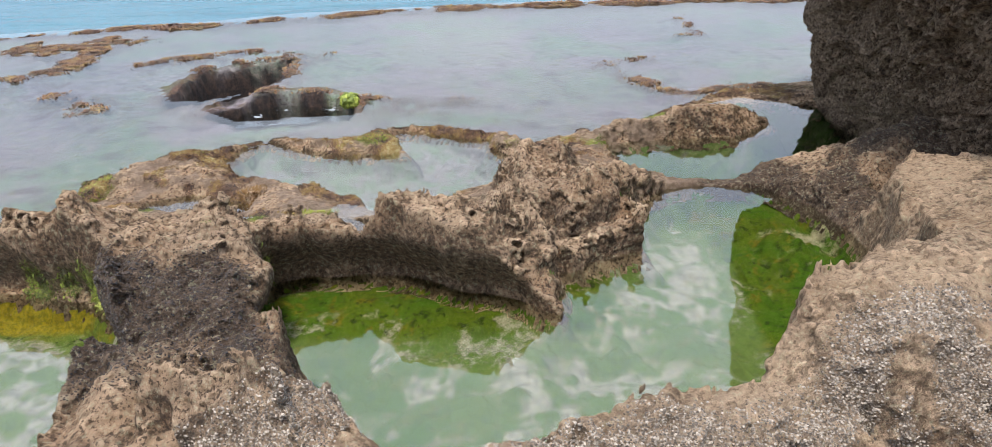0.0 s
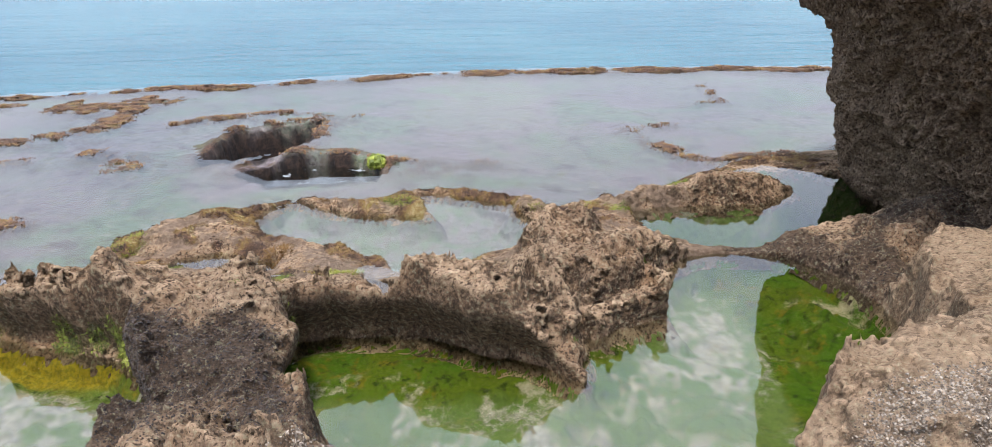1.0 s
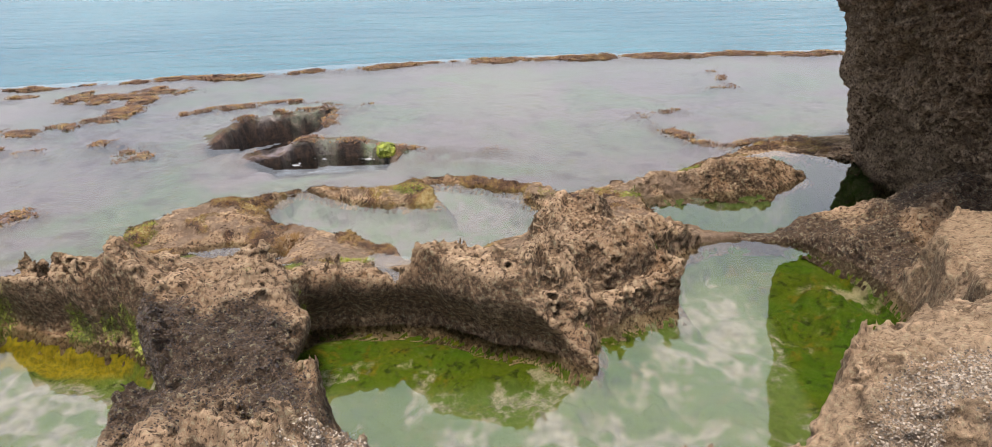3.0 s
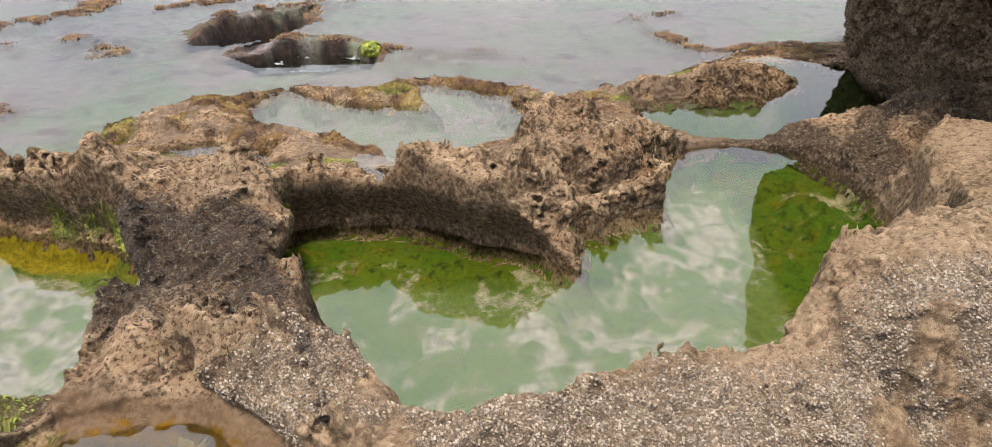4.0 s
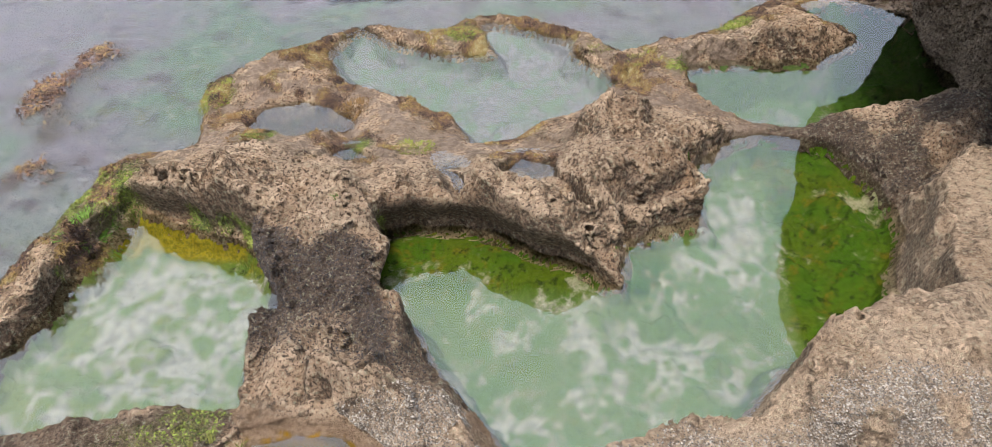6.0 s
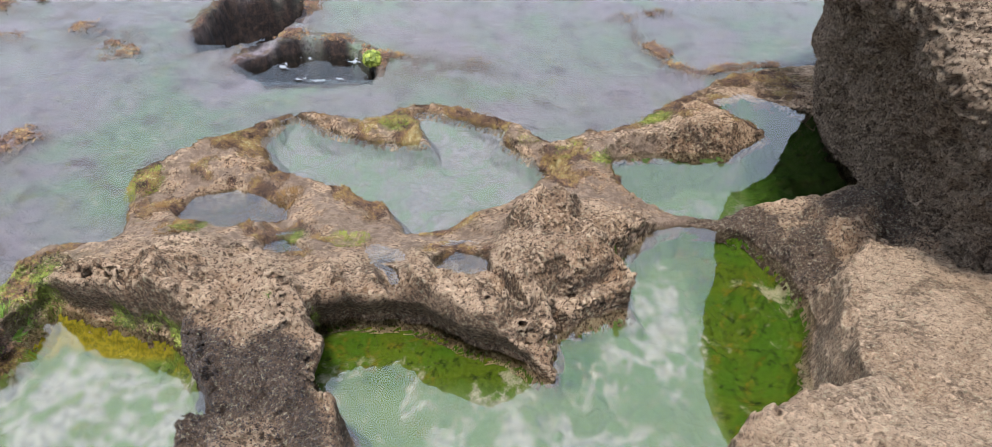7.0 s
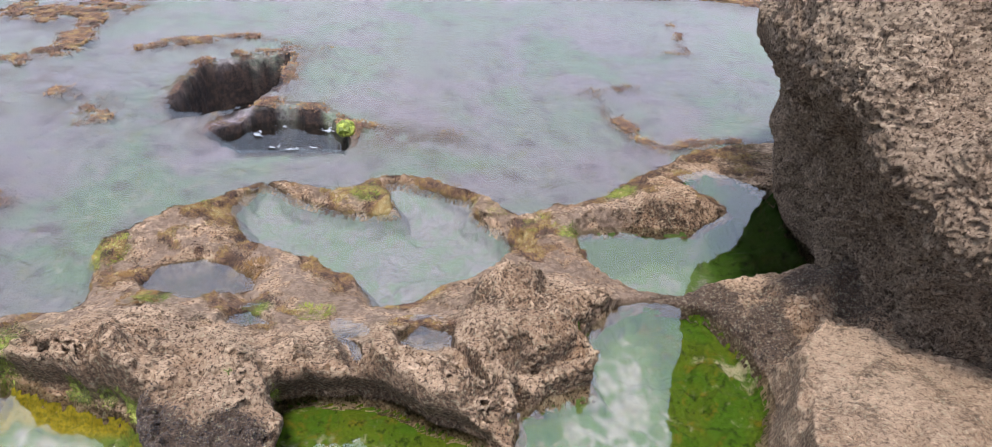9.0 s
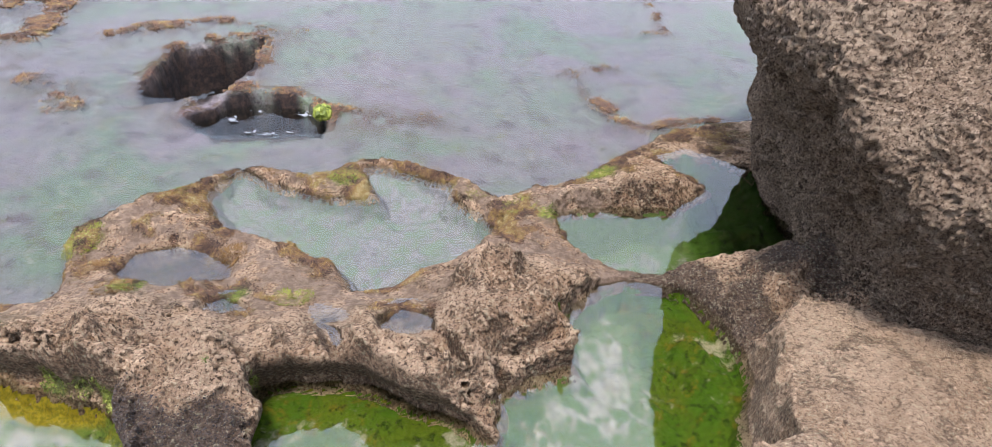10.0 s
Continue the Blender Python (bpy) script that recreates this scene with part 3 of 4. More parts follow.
    col = s.mix(s.math("MULTIPLY", s.attr("slab"), s.span(s.noise(11, 5, .7), .40, .56)), col, s.mix(s.span(fine, .4, .6), (.33, .235, .165), (.22, .15, .105)))
    col = s.mix(s.attr("gold"), col, s.mix(s.span(s.noise(12, 5), .4, .6), (.34, .17, .010), (.20, .11, .01)))
    weed = s.math("MULTIPLY", s.attr("weed"), s.span(fine, .3, .55))
    wcol = s.mix(s.span(s.noise(9, 5, .7), .42, .58), (.28, .165, .075), (.22, .19, .07))
    wcol = s.mix(s.span(s.noise(5, 5, .7), .54, .64, 0, .8), wcol, (.19, .09, .05))
    wcol = s.mix(s.span(s.noise(13, 4, .7), .56, .66, 0, .7), wcol, (.40, .33, .22))
    wcol = s.mix(s.span(s.noise(90, 5, .75), .44, .6), (.05, .028, .012), wcol)
    col = s.mix(weed, col, wcol)
    moss = s.math("MULTIPLY", s.attr("moss"), s.span(s.noise(30, 5, .7), .38, .55))
    col = s.mix(moss, col, s.mix(s.span(grain, .4, .62), (.05, .06, .012), (.22, .21, .05)))
    shell = s.math("MULTIPLY", s.attr("barn"), s.span(s.vor(120), .15, .4, 1, 0))
    sbw = s.n.new("ShaderNodeRGBToBW")
    s.l.new(s.vor(120, "F1", "Color"), sbw.inputs[0])
    col = s.mix(s.math("MULTIPLY", s.attr("barn"), .5), col, (.24, .195, .155))
    col = s.mix(s.math("MULTIPLY", shell, .8), col, s.mix(s.span(sbw.outputs[0], .3, .7), (.12, .088, .065), (.46, .385, .30)))
    nm = s.bump(fine, 1.0, .05)
    nm = s.bump(s.span(s.vor(42), .05, .5), .8, .014, nm)
    nm = s.bump(speck, .9, .018, nm)
    nm = s.bump(s.noise(58, 9, .82), 1.0, .03, nm)
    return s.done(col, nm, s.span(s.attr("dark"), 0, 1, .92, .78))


def bed_material(name, greens, sand, cover, soft=.05, muted=(.11, .145, .045)):
    """Pale shelly ground with soft rounded cushions of algae, close-grown where the bed is lush."""
    s = Nodes(name, .9, .15)
    fine = s.noise(80, 5, .7)
    cush, lush = s.vor(23), s.attr("lush")
    g = s.mix(s.span(s.noise(5, 5, .6), .4, .6), greens[0], greens[1])
    g = s.mix(s.span(s.noise(13, 4, .7), .54, .66, 0, .8), g, greens[2])
    g = s.mix(s.span(fine, .42, .66, 0, .6), g, tuple(v * .42 for v in greens[0]))
    g = s.mix(s.span(s.noise(30, 4, .65), .46, .34, 0, .85), g, tuple(v * .25 for v in greens[0]))
    g = s.mix(s.span(lush, .1, .6), s.mix(.55, g, muted), g)
    g = s.mix(s.span(lush, 1.1, 1.5), g, s.mix(s.span(fine, .35, .65), (.24, .17, .008), (.12, .10, .006)))
    sn = s.mix(s.span(s.noise(45, 5, .7), .38, .62), tuple(c * .5 for c in sand), sand)
    sn = s.mix(s.span(s.noise(8, 5, .7), .5, .68, 0, .5), sn, tuple(c * f for c, f in zip(sand, (.68, .64, .5))))
    sn = s.mix(s.span(s.vor(110), .32, .12, 0, .5), sn, tuple(min(.85, c * 1.5) for c in sand))
    blend = s.math("ADD", s.math("MULTIPLY", s.noise(2.4, 3, .5), .35), s.math("MULTIPLY", s.noise(9, 3, .55), .35))
    blend = s.math("ADD", blend, s.math("MULTIPLY", s.attr("clump"), .17))
    blend = s.math("ADD", blend, s.math("MULTIPLY", s.noise(44, 7, .8), .34))
    blend = s.math("ADD", blend, s.math("MULTIPLY", lush, .074))
    mask = s.span(blend, cover - soft, cover + soft)
    sn = s.mix(s.math("MULTIPLY", lush, .6), sn, (.30, .24, .12))
    col = s.mix(mask, sn, g)
    nm = s.bump(fine, .6, .008)
    nm = s.bump(cush, .5, .02, nm)
    return s.done(col, nm)


def sand_material():
    """Golden silt under the murky pool."""
    s = Nodes("sandy_bed", .9, .2)
    col = s.mix(s.span(s.noise(4, 4), .4, .6), (.16, .10, .022), (.11, .09, .03))
    col = s.mix(s.span(s.noise(40, 5, .7), .45, .7, 0, .5), col, (.09, .05, .008))
    return s.done(col, s.bump(s.noise(30, 4), .4, .02))


def platform_material():
    s = Nodes("platform_rock", .8, .3)
    big, mid, fine, grain = s.noise(1.1, 6, .65), s.noise(5, 7, .75), s.noise(17, 6, .75), s.noise(60, 5, .75)
    col = s.mix(s.span(big, .38, .62), (.20, .155, .175), (.17, .17, .145))
    col = s.mix(s.span(s.noise(.9, 5, .62, .6), .46, .62, 0, .7), col, (.12, .18, .10))
    col = s.mix(s.span(mid, .5, .64, 0, .7), col, (.085, .048, .055))
    col = s.mix(s.span(s.noise(7, 7, .8), .52, .66, 0, .6), col, (.13, .12, .035))
    col = s.mix(s.span(fine, .53, .66, 0, .5), col, (.36, .31, .275))
    col = s.mix(s.span(fine, .47, .36, 0, .5), col, (.05, .038, .04))
    col = s.mix(s.span(grain, .48, .7, 0, .7), col, (.04, .028, .025))
    weed = s.math("MULTIPLY", s.attr("weed"), s.span(s.noise(16, 5, .7), .28, .5))
    col = s.mix(weed, col, s.mix(s.span(grain, .35, .65), (.03, .016, .012), s.mix(s.span(s.noise(5, 3), .42, .6), (.15, .075, .045), (.15, .10, .04))))
    # blowhole walls: dark weed and the gloom of the depth, both in the colour
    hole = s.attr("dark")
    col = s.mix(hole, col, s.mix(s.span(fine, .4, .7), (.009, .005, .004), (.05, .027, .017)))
    nm = s.bump(grain, .8, .015)
    return s.done(col, s.bump(fine, .8, .05, nm))


def water_material(name, ior, ripple, scale, tint=(.93, .97, .95)):
    m = bpy.data.materials.new(name)
    m.use_nodes = True
    n, l = m.node_tree.nodes, m.node_tree.links
    n.remove(n["Principled BSDF"])
    clear, gloss, fres, mixed = n.new("ShaderNodeBsdfTransparent"), n.new("ShaderNodeBsdfGlossy"), n.new("ShaderNodeFresnel"), n.new("ShaderNodeMixShader")
    clear.inputs["Color"].default_value = (*tint, 1)
    gloss.inputs["Roughness"].default_value, fres.inputs["IOR"].default_value = 0.0, ior
    co, no, bp = n.new("ShaderNodeTexCoord"), n.new("ShaderNodeTexNoise"), n.new("ShaderNodeBump")
    no.inputs["Scale"].default_value, no.inputs["Detail"].default_value = scale, 3
    bp.inputs["Strength"].default_value, bp.inputs["Distance"].default_value = ripple, .02
    l.new(co.outputs["Object"], no.inputs["Vector"])
    l.new(no.outputs["Fac"], bp.inputs["Height"])
    for s in (gloss, fres):
        l.new(bp.outputs["Normal"], s.inputs["Normal"])
    l.new(fres.outputs["Fac"], mixed.inputs[0])
    l.new(clear.outputs[0], mixed.inputs[1])
    l.new(gloss.outputs[0], mixed.inputs[2])
    l.new(mixed.outputs[0], n["Material Output"].inputs["Surface"])
    return m


def sea_material():
    s = Nodes("sea_water", .18, .5)
    col = s.mix(s.span(s.noise(.12, 3), .35, .65), (.045, .115, .15), (.065, .145, .175))
    mp = s.n.new("ShaderNodeMapping")
    mp.inputs["Scale"].default_value = (.55, 1.6, 1)
    s.l.new(s.co, mp.inputs["Vector"])
    s.co = mp.outputs["Vector"]
    nm = s.bump(s.noise(1.3, 6, .6, .4), 1.0, .32)
    s.b.inputs["IOR"].default_value = 1.16
    return s.done(col, s.bump(s.noise(.35, 3), .6, .4, nm))


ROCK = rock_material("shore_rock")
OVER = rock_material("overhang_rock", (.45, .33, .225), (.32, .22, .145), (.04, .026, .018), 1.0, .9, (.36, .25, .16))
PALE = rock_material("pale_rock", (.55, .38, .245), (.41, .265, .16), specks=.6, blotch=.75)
BED = bed_material("algae_bed", ((.045, .088, .002), (.07, .092, .003), (.125, .09, .005)), (.29, .262, .205), .52, .05)
LEFTBED = bed_material("silt_bed", ((.085, .12, .018), (.13, .125, .012), (.2, .15, .01)), (.29, .262, .215), .525, .05)
FARBED = bed_material("weed_bed", ((.032, .075, .004), (.045, .085, .006), (.08, .085, .012)), (.2, .195, .15), .50)
MIDBED = bed_material("shelly_bed", ((.105, .14, .075), (.12, .14, .09), (.16, .155, .07)), (.205, .178, .18), .555, .1, (.135, .145, .12))
SANDBED = sand_material()
PLATFORM = platform_material()
POOLWATER = water_material("pool_water", 1.75, .02, 3)
FLOODWATER = water_material("flood_water", 1.335, .03, 9)
SEA = sea_material()

# ---- the ground, split into its rocks and pool beds ----
zone = KIND.copy()
NAMES = ROCKS + ["reef_platform", "central_bed", "left_bed", "near_bed", "middle_bed", "far_bed"]
for n in POOLS:
    b = n + "_bed"
    if b in NAMES:
        zone = np.where(DIST[n] < -.022, NAMES.index(b), zone)
zone = np.where((DIST["flood"] < .02) | (DIST["end"] > -.1) & (GY > 5), NAMES.index("reef_platform"), zone)
zone = np.where((np.abs(GX) > 2.6) & (zone < len(ROCKS)) & (GX < 0), ROCKS.index("left_rock"), zone)
LABELS = {
    "ridge_rock": ("jagged brown rock ridge overhanging a clear tide pool", "rock"), "crag_rock": ("knobbly brown crag of pitted rock between pools", "rock"),
    "shelf_rock": ("low tan rock shelf with small puddles", "rock"), "mossy_rock": ("low weathered rock hump with yellow-green moss", "rock"),
    "weedy_rock": ("flat rock rim covered with golden-brown weed", "rock"), "strait_rock": ("dark barnacled rock sill beside the algae pool", "rock"),
    "far_rock": ("low brown rock hump beside a still pool", "rock"), "boulder": ("pale tan boulder with a pitted flat top", "boulder"),
    "spur_rock": ("dark mussel-crusted rock spur between two pools", "rock"), "rim_rock": ("pale rock rim crusted with grey barnacles", "rock"),
    "left_rock": ("low dark rock bank with green weed", "rock"), "reef_platform": ("flat purplish reef platform under a film of water", "reef"),
    "central_bed": ("pool bed with bright green algae and pale sand", "pool bed"), "left_bed": ("pale silty pool bed with green algae clumps", "pool bed"),
    "near_bed": ("brown sandy bed of a murky pool", "pool bed"), "middle_bed": ("shelly bed of a shallow clear pool", "pool bed"), "far_bed": ("dark weedy bed of a still pool", "pool bed"),
}
MATS = {"boulder": PALE, "rim_rock": PALE, "reef_platform": PLATFORM, "central_bed": BED, "left_bed": LEFTBED, "near_bed": SANDBED, "middle_bed": MIDBED, "far_bed": FARBED}

Zn = PX * 0
patch = fbm(PX, PY, Zn, 5, 4, 201)
wet = np.minimum(np.minimum(DIST["central"], DIST["left"]), DIST["far"])
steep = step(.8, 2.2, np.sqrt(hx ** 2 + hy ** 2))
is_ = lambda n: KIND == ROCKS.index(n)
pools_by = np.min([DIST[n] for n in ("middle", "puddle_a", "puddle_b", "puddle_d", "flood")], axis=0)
# steep faces get a darker colour, part crust and part painted shade
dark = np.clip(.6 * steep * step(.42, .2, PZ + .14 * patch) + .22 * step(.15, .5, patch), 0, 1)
spur_dark = is_("spur_rock") * step(1.38, 1.5, PY + .06 * patch) * step(1.98, 1.8, PY + .08 * patch) * step(.014, -.008, (PX + .72) * .21 + (PY - 1.74) * .28 + .01 * patch)
dark = np.maximum(dark, spur_dark)
dark = np.maximum(dark, is_("strait_rock") * step(-.35, .2, patch) * .9)
dark = dark * step(-.025, .0, pools_by)
dark = np.maximum(dark, .6 * step(.0, -.02, np.minimum(DIST["puddle_a"], DIST["puddle_b"])))
dark = np.maximum(dark, .3 * step(.0, -.02, DIST["puddle_d"]))
# blowholes and their lips, weed-dark with the hole's gloom painted in
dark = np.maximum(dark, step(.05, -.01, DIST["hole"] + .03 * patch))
dark = np.where(is_("ridge_rock"), dark * .6, dark)
dark = np.maximum(dark, is_("left_rock") * .8 * step(-.3, .2, patch))
dark = np.where(is_("boulder") | is_("rim_rock"), dark * .18, dark)
dark = np.where((DIST["flood"] < -.01) & (DIST["hole"] > .06) | (DIST["middle"] < -.02), 0, dark)
weed = np.zeros(PX.shape)
for n, v in (("mossy_rock", 1.0), ("weedy_rock", 1.0), ("shelf_rock", .8), ("far_rock", .9), ("left_rock", 1.0)):
    weed = np.where(is_(n), v, weed)
mats = .2 + .8 * np.maximum(step(.17, .05, pools_by + .05 * patch), 1.0 * (is_("mossy_rock") | is_("weedy_rock") | is_("left_rock") | is_("far_rock")))
weed = weed * (DIST["flood"] > .0) * mats * step(-.35, .25, fbm(PX, PY, Zn, 8, 3, 213, .6)) * step(-.8, -.3, patch + .3 * fbm(PX, PY, Zn, 14, 2, 211)) * step(.16, .05, PZ - .1 * is_("left_rock")) * step(2.25, 2.5, PY + .85 * is_("left_rock"))
weed = np.where(is_("far_rock"), weed * step(3.46, 3.6, PY), weed)
rise = step(-.124, -.108, PZ) * (DIST["flood"] < .02)
weed = np.maximum(weed, rise)
for pts, wide, high in WEEDS:
    weed = np.maximum(weed, np.exp(-(line_dist(PX, PY, pts) / (1.2 * wide)) ** 2) * (.9 if high > .02 else .55) * step(-.5, .2, fbm(PX, PY, Zn, 9, 3, 215)))
weed = np.maximum(weed, .95 * np.exp(-((DIST["hole"] - .05) / .11) ** 2) * step(-.5, .2, fbm(PX, PY, Zn, 6, 3, 217)) * step(4.2, 4.6, PY))
weed = weed * step(-.01, .03, DIST["hole"])
weed = np.maximum(weed, np.exp(-((DIST["end"] + .2) / .22) ** 2) * (PY > 4))
moss = step(.10, .04, np.abs(PZ - .03)) * (wet > 0) * (wet < .16) * step(-.35, .15, fbm(PX, PY, Zn, 5, 3, 221)) * (PY < 2.5) * (PY > 1.75) * (PX < -.45)
for mx, my, mr in ((-1.7, 3.08, .10), (-1.35, 3.5, .08), (-.45, 3.72, .09), (-1.25, 2.62, .07), (1.0, 3.75, .12), (-2.7, 3.2, .12), (-1.8, 2.2, .2), (.66, 3.2, .07), (-.82, 2.62, .06)):
    moss = np.maximum(moss, np.exp(-((PX - mx) ** 2 + (PY - my) ** 2) / mr ** 2) * 1.2)
moss = np.clip(moss, 0, 1)
barn = is_("rim_rock") * step(1.16, 1.02, PY + .05 * patch - .12 * step(.5, .9, PX)) * step(.1, .17, PZ) * step(-.6, .0, patch + .3)
barn = np.maximum(barn, is_("spur_rock") * step(1.32, 1.2, PY) * .8 * step(.1, .16, PZ))
barn = np.maximum(barn, .12 * (PZ > .03))
sand = is_("rim_rock") * step(.165, .12, PZ + .012 * patch) * step(1.2, 1.0, PY)
sand = np.maximum(sand, is_("spur_rock") * step(.15, .11, PZ + .01 * patch) * step(1.27, 1.2, PY))
dark, barn = dark * (1 - sand), barn * (1 - sand)
moss = np.maximum(moss, (is_("left_rock") & (PY < 1.2)) * .7 * step(.1, .5, patch) * step(-1.3, -1.0, PX))
lush = np.maximum(step(1.8, 2.0, PY) * step(-.16, -.10, DIST["left"]) * (DIST["left"] < .0) * (PX < -.8) * 1.6, np.maximum(step(1.7, 1.95, PY) * step(.6, .3, PX), step(.85, 1.0, PX + .05 * patch)) * (DIST["central"] < .05))
lush = np.maximum(lush, (DIST["far"] < .03) * step(1.35, 1.6, PX))
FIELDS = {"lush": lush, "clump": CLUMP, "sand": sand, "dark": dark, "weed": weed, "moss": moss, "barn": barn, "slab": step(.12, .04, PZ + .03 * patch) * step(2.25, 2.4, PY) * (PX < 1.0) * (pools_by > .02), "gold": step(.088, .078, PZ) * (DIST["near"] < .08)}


def sheet(name, sel, mat):
    """The quads of the ground that belong to one zone, as one object."""
    ny, nx = GX.shape
    jj, ii = np.nonzero(sel)
    quads = np.stack([jj * nx + ii, jj * nx + ii + 1, (jj + 1) * nx + ii + 1, (jj + 1) * nx + ii], 1)
    used, inv = np.unique(quads, return_inverse=True)
    me = bpy.data.meshes.new(name)
    co = np.stack([PX.ravel()[used], PY.ravel()[used], PZ.ravel()[used]], 1)
    me.vertices.add(len(used))
    me.vertices.foreach_set("co", co.ravel())
    me.loops.add(quads.size)
    me.loops.foreach_set("vertex_index", inv.ravel().astype(np.int32))
    me.polygons.add(len(quads))
    me.polygons.foreach_set("loop_start", np.arange(0, quads.size, 4, dtype=np.int32))
    me.polygons.foreach_set("use_smooth", np.ones(len(quads), bool))
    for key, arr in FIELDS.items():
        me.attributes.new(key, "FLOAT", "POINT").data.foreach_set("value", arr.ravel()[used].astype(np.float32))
    me.update()
    me.validate()
    me.materials.append(mat)
    return new(name, me)


def lump(name, sel, mat):
    """The faces of the solid rock that belong to one zone, with the ground sheet outside the box."""
    quads = NETQ[sel]
    used, inv = np.unique(quads, return_inverse=True)
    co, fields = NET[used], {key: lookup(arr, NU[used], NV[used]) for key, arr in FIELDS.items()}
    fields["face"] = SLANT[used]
    faces = inv.reshape(-1, 4)
    rest = (quad_zone == NAMES.index(name)) & ~in_box
    if rest.any():
        ny, nx = GX.shape
        jj, ii = np.nonzero(rest)
        more = np.stack([jj * nx + ii, jj * nx + ii + 1, (jj + 1) * nx + ii + 1, (jj + 1) * nx + ii], 1)
        used2, inv2 = np.unique(more, return_inverse=True)
        faces = np.concatenate([faces, inv2.reshape(-1, 4) + len(co)])
        co = np.concatenate([co, np.stack([PX.ravel()[used2], PY.ravel()[used2], PZ.ravel()[used2]], 1)])
        fields = {key: np.concatenate([fields[key], FIELDS[key].ravel()[used2] if key in FIELDS else np.zeros(len(used2))]) for key in fields}
    me = bpy.data.meshes.new(name)
    me.from_pydata(co.tolist(), [], faces.tolist())
    me.polygons.foreach_set("use_smooth", np.ones(len(me.polygons), bool))
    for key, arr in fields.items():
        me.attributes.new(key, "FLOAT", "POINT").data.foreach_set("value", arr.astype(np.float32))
    me.materials.append(mat)
    me.update()
    return new(name, me)


quad_zone = zone[:-1, :-1]
mx, my = (GX[:-1, :-1] + GX[1:, 1:]) / 2, (GY[:-1, :-1] + GY[1:, 1:]) / 2
in_box = (mx > BOX[0][0] + .012) & (mx < BOX[0][1] - .02) & (my > BOX[1][0] + .012) & (my < BOX[1][1] - .02)
fu, fv = NU[NETQ].mean(1), NV[NETQ].mean(1)
fj, fi = np.clip(np.searchsorted(gy, fv), 1, len(gy) - 1) - 1, np.clip(np.searchsorted(gx, fu), 1, len(gx) - 1) - 1
net_kind = KIND[fj, fi]
deep = np.min([lookup(DIST[n], fu, fv) for n in ("central", "left", "near", "middle", "far")], axis=0)
net_zone = np.where((deep < -.034) | (lookup(DIST["flood"], fu, fv) < .01), -1, net_kind)
for k, name in enumerate(NAMES):
    sel = quad_zone == k
    if sel.any():
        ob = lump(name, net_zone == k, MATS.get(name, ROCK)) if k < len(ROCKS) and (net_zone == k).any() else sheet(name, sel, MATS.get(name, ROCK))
        label, cat = LABELS[name]
        tagged(ob, label, cat, kind="structure" if name.endswith("bed") or name == "reef_platform" else "")


# ---- water ----
def water(name, level, sel, X, Y, mat, label):
    ny, nx = X.shape
    jj, ii = np.nonzero(sel)
    quads = np.stack([jj * nx + ii, jj * nx + ii + 1, (jj + 1) * nx + ii + 1, (jj + 1) * nx + ii], 1)
    used, inv = np.unique(quads, return_inverse=True)
    me = bpy.data.meshes.new(name)
    pts = [(x, y, level) for x, y in zip(X.ravel()[used], Y.ravel()[used])]
    me.from_pydata(pts, [], inv.reshape(-1, 4).tolist())
    me.materials.append(mat)
    return tagged(new(name, me), label, "water", kind="structure")


for n, (level, outline) in POOLS.items():
    xs, ys = [p[0] for p in outline], [p[1] for p in outline]
    X, Y = np.meshgrid(np.arange(min(xs) - .1, max(xs) + .1, .015), np.arange(min(ys) - .1, max(ys) + .1, .015))
    reach = {"near": .1, "puddle_c": .035, "puddle_d": .05, "puddle_a": .04, "puddle_b": .04, "far": .012}.get(n, .028)
    wet_here = inside_dist(X, Y, outline) < reach
    if n == "middle":
        wet_here &= inside_dist(X, Y, FLOOD_EDGE) > .045
    water("water", level, wet_here[:-1, :-1], X, Y, FLOODWATER if n == "middle" else POOLWATER, "still clear water of a tide pool")
X, Y = np.meshgrid(np.arange(-12, 12, .04), np.arange(1.2, 9.2, .04))
sel = (inside_dist(X, Y, FLOOD_EDGE) < .06) & (np.minimum(*[inside_dist(X, Y, p) for p in HOLES]) > .06)
sel &= Y < np.interp(X, [p[0] for p in REEF_END], [p[1] for p in REEF_END]) + .05
water("water", FLOOD, sel[:-1, :-1], X, Y, FLOODWATER, "thin film of rippled water over the reef")
for p, level in zip(HOLES, (-.5, -.22)):
    xs, ys = [q[0] for q in p], [q[1] for q in p]
    X, Y = np.meshgrid(np.arange(min(xs) - .1, max(xs) + .1, .05), np.arange(min(ys) - .1, max(ys) + .1, .05))
    water("water", level, inside_dist(X, Y, p)[:-1, :-1] < .1, X, Y, FLOODWATER, "dark water down in a blowhole")
sx, sy = spaced([(-2500, -200, 400), (-200, -20, 20), (-20, 20, .25), (20, 200, 20), (200, 2500, 400)]), spaced([(2, 16, .2), (16, 60, 1), (60, 400, 20), (400, 4000, 400)])
X, Y = np.meshgrid(sx, sy)
beyond = Y > np.interp(X, [p[0] for p in REEF_END], [p[1] for p in REEF_END]) - .35
sea = water("sea", -.38, beyond[:-1, :-1], X, Y, SEA, "turquoise sea with small waves beyond the reef")


# ---- the overhanging rock ----
def curve_points(pts, count, t=None):
    """Smooth line through a few points."""
    P = np.array(pts, float)
    P = np.vstack([2 * P[0] - P[1], P, 2 * P[-1] - P[-2]])
    t = np.linspace(0, len(pts) - 1 - 1e-6, count) if t is None else np.minimum(t, len(pts) - 1 - 1e-6)
    i, f = np.floor(t).astype(int), (t % 1)[:, None]
    a, b, c, d = P[i], P[i + 1], P[i + 2], P[i + 3]
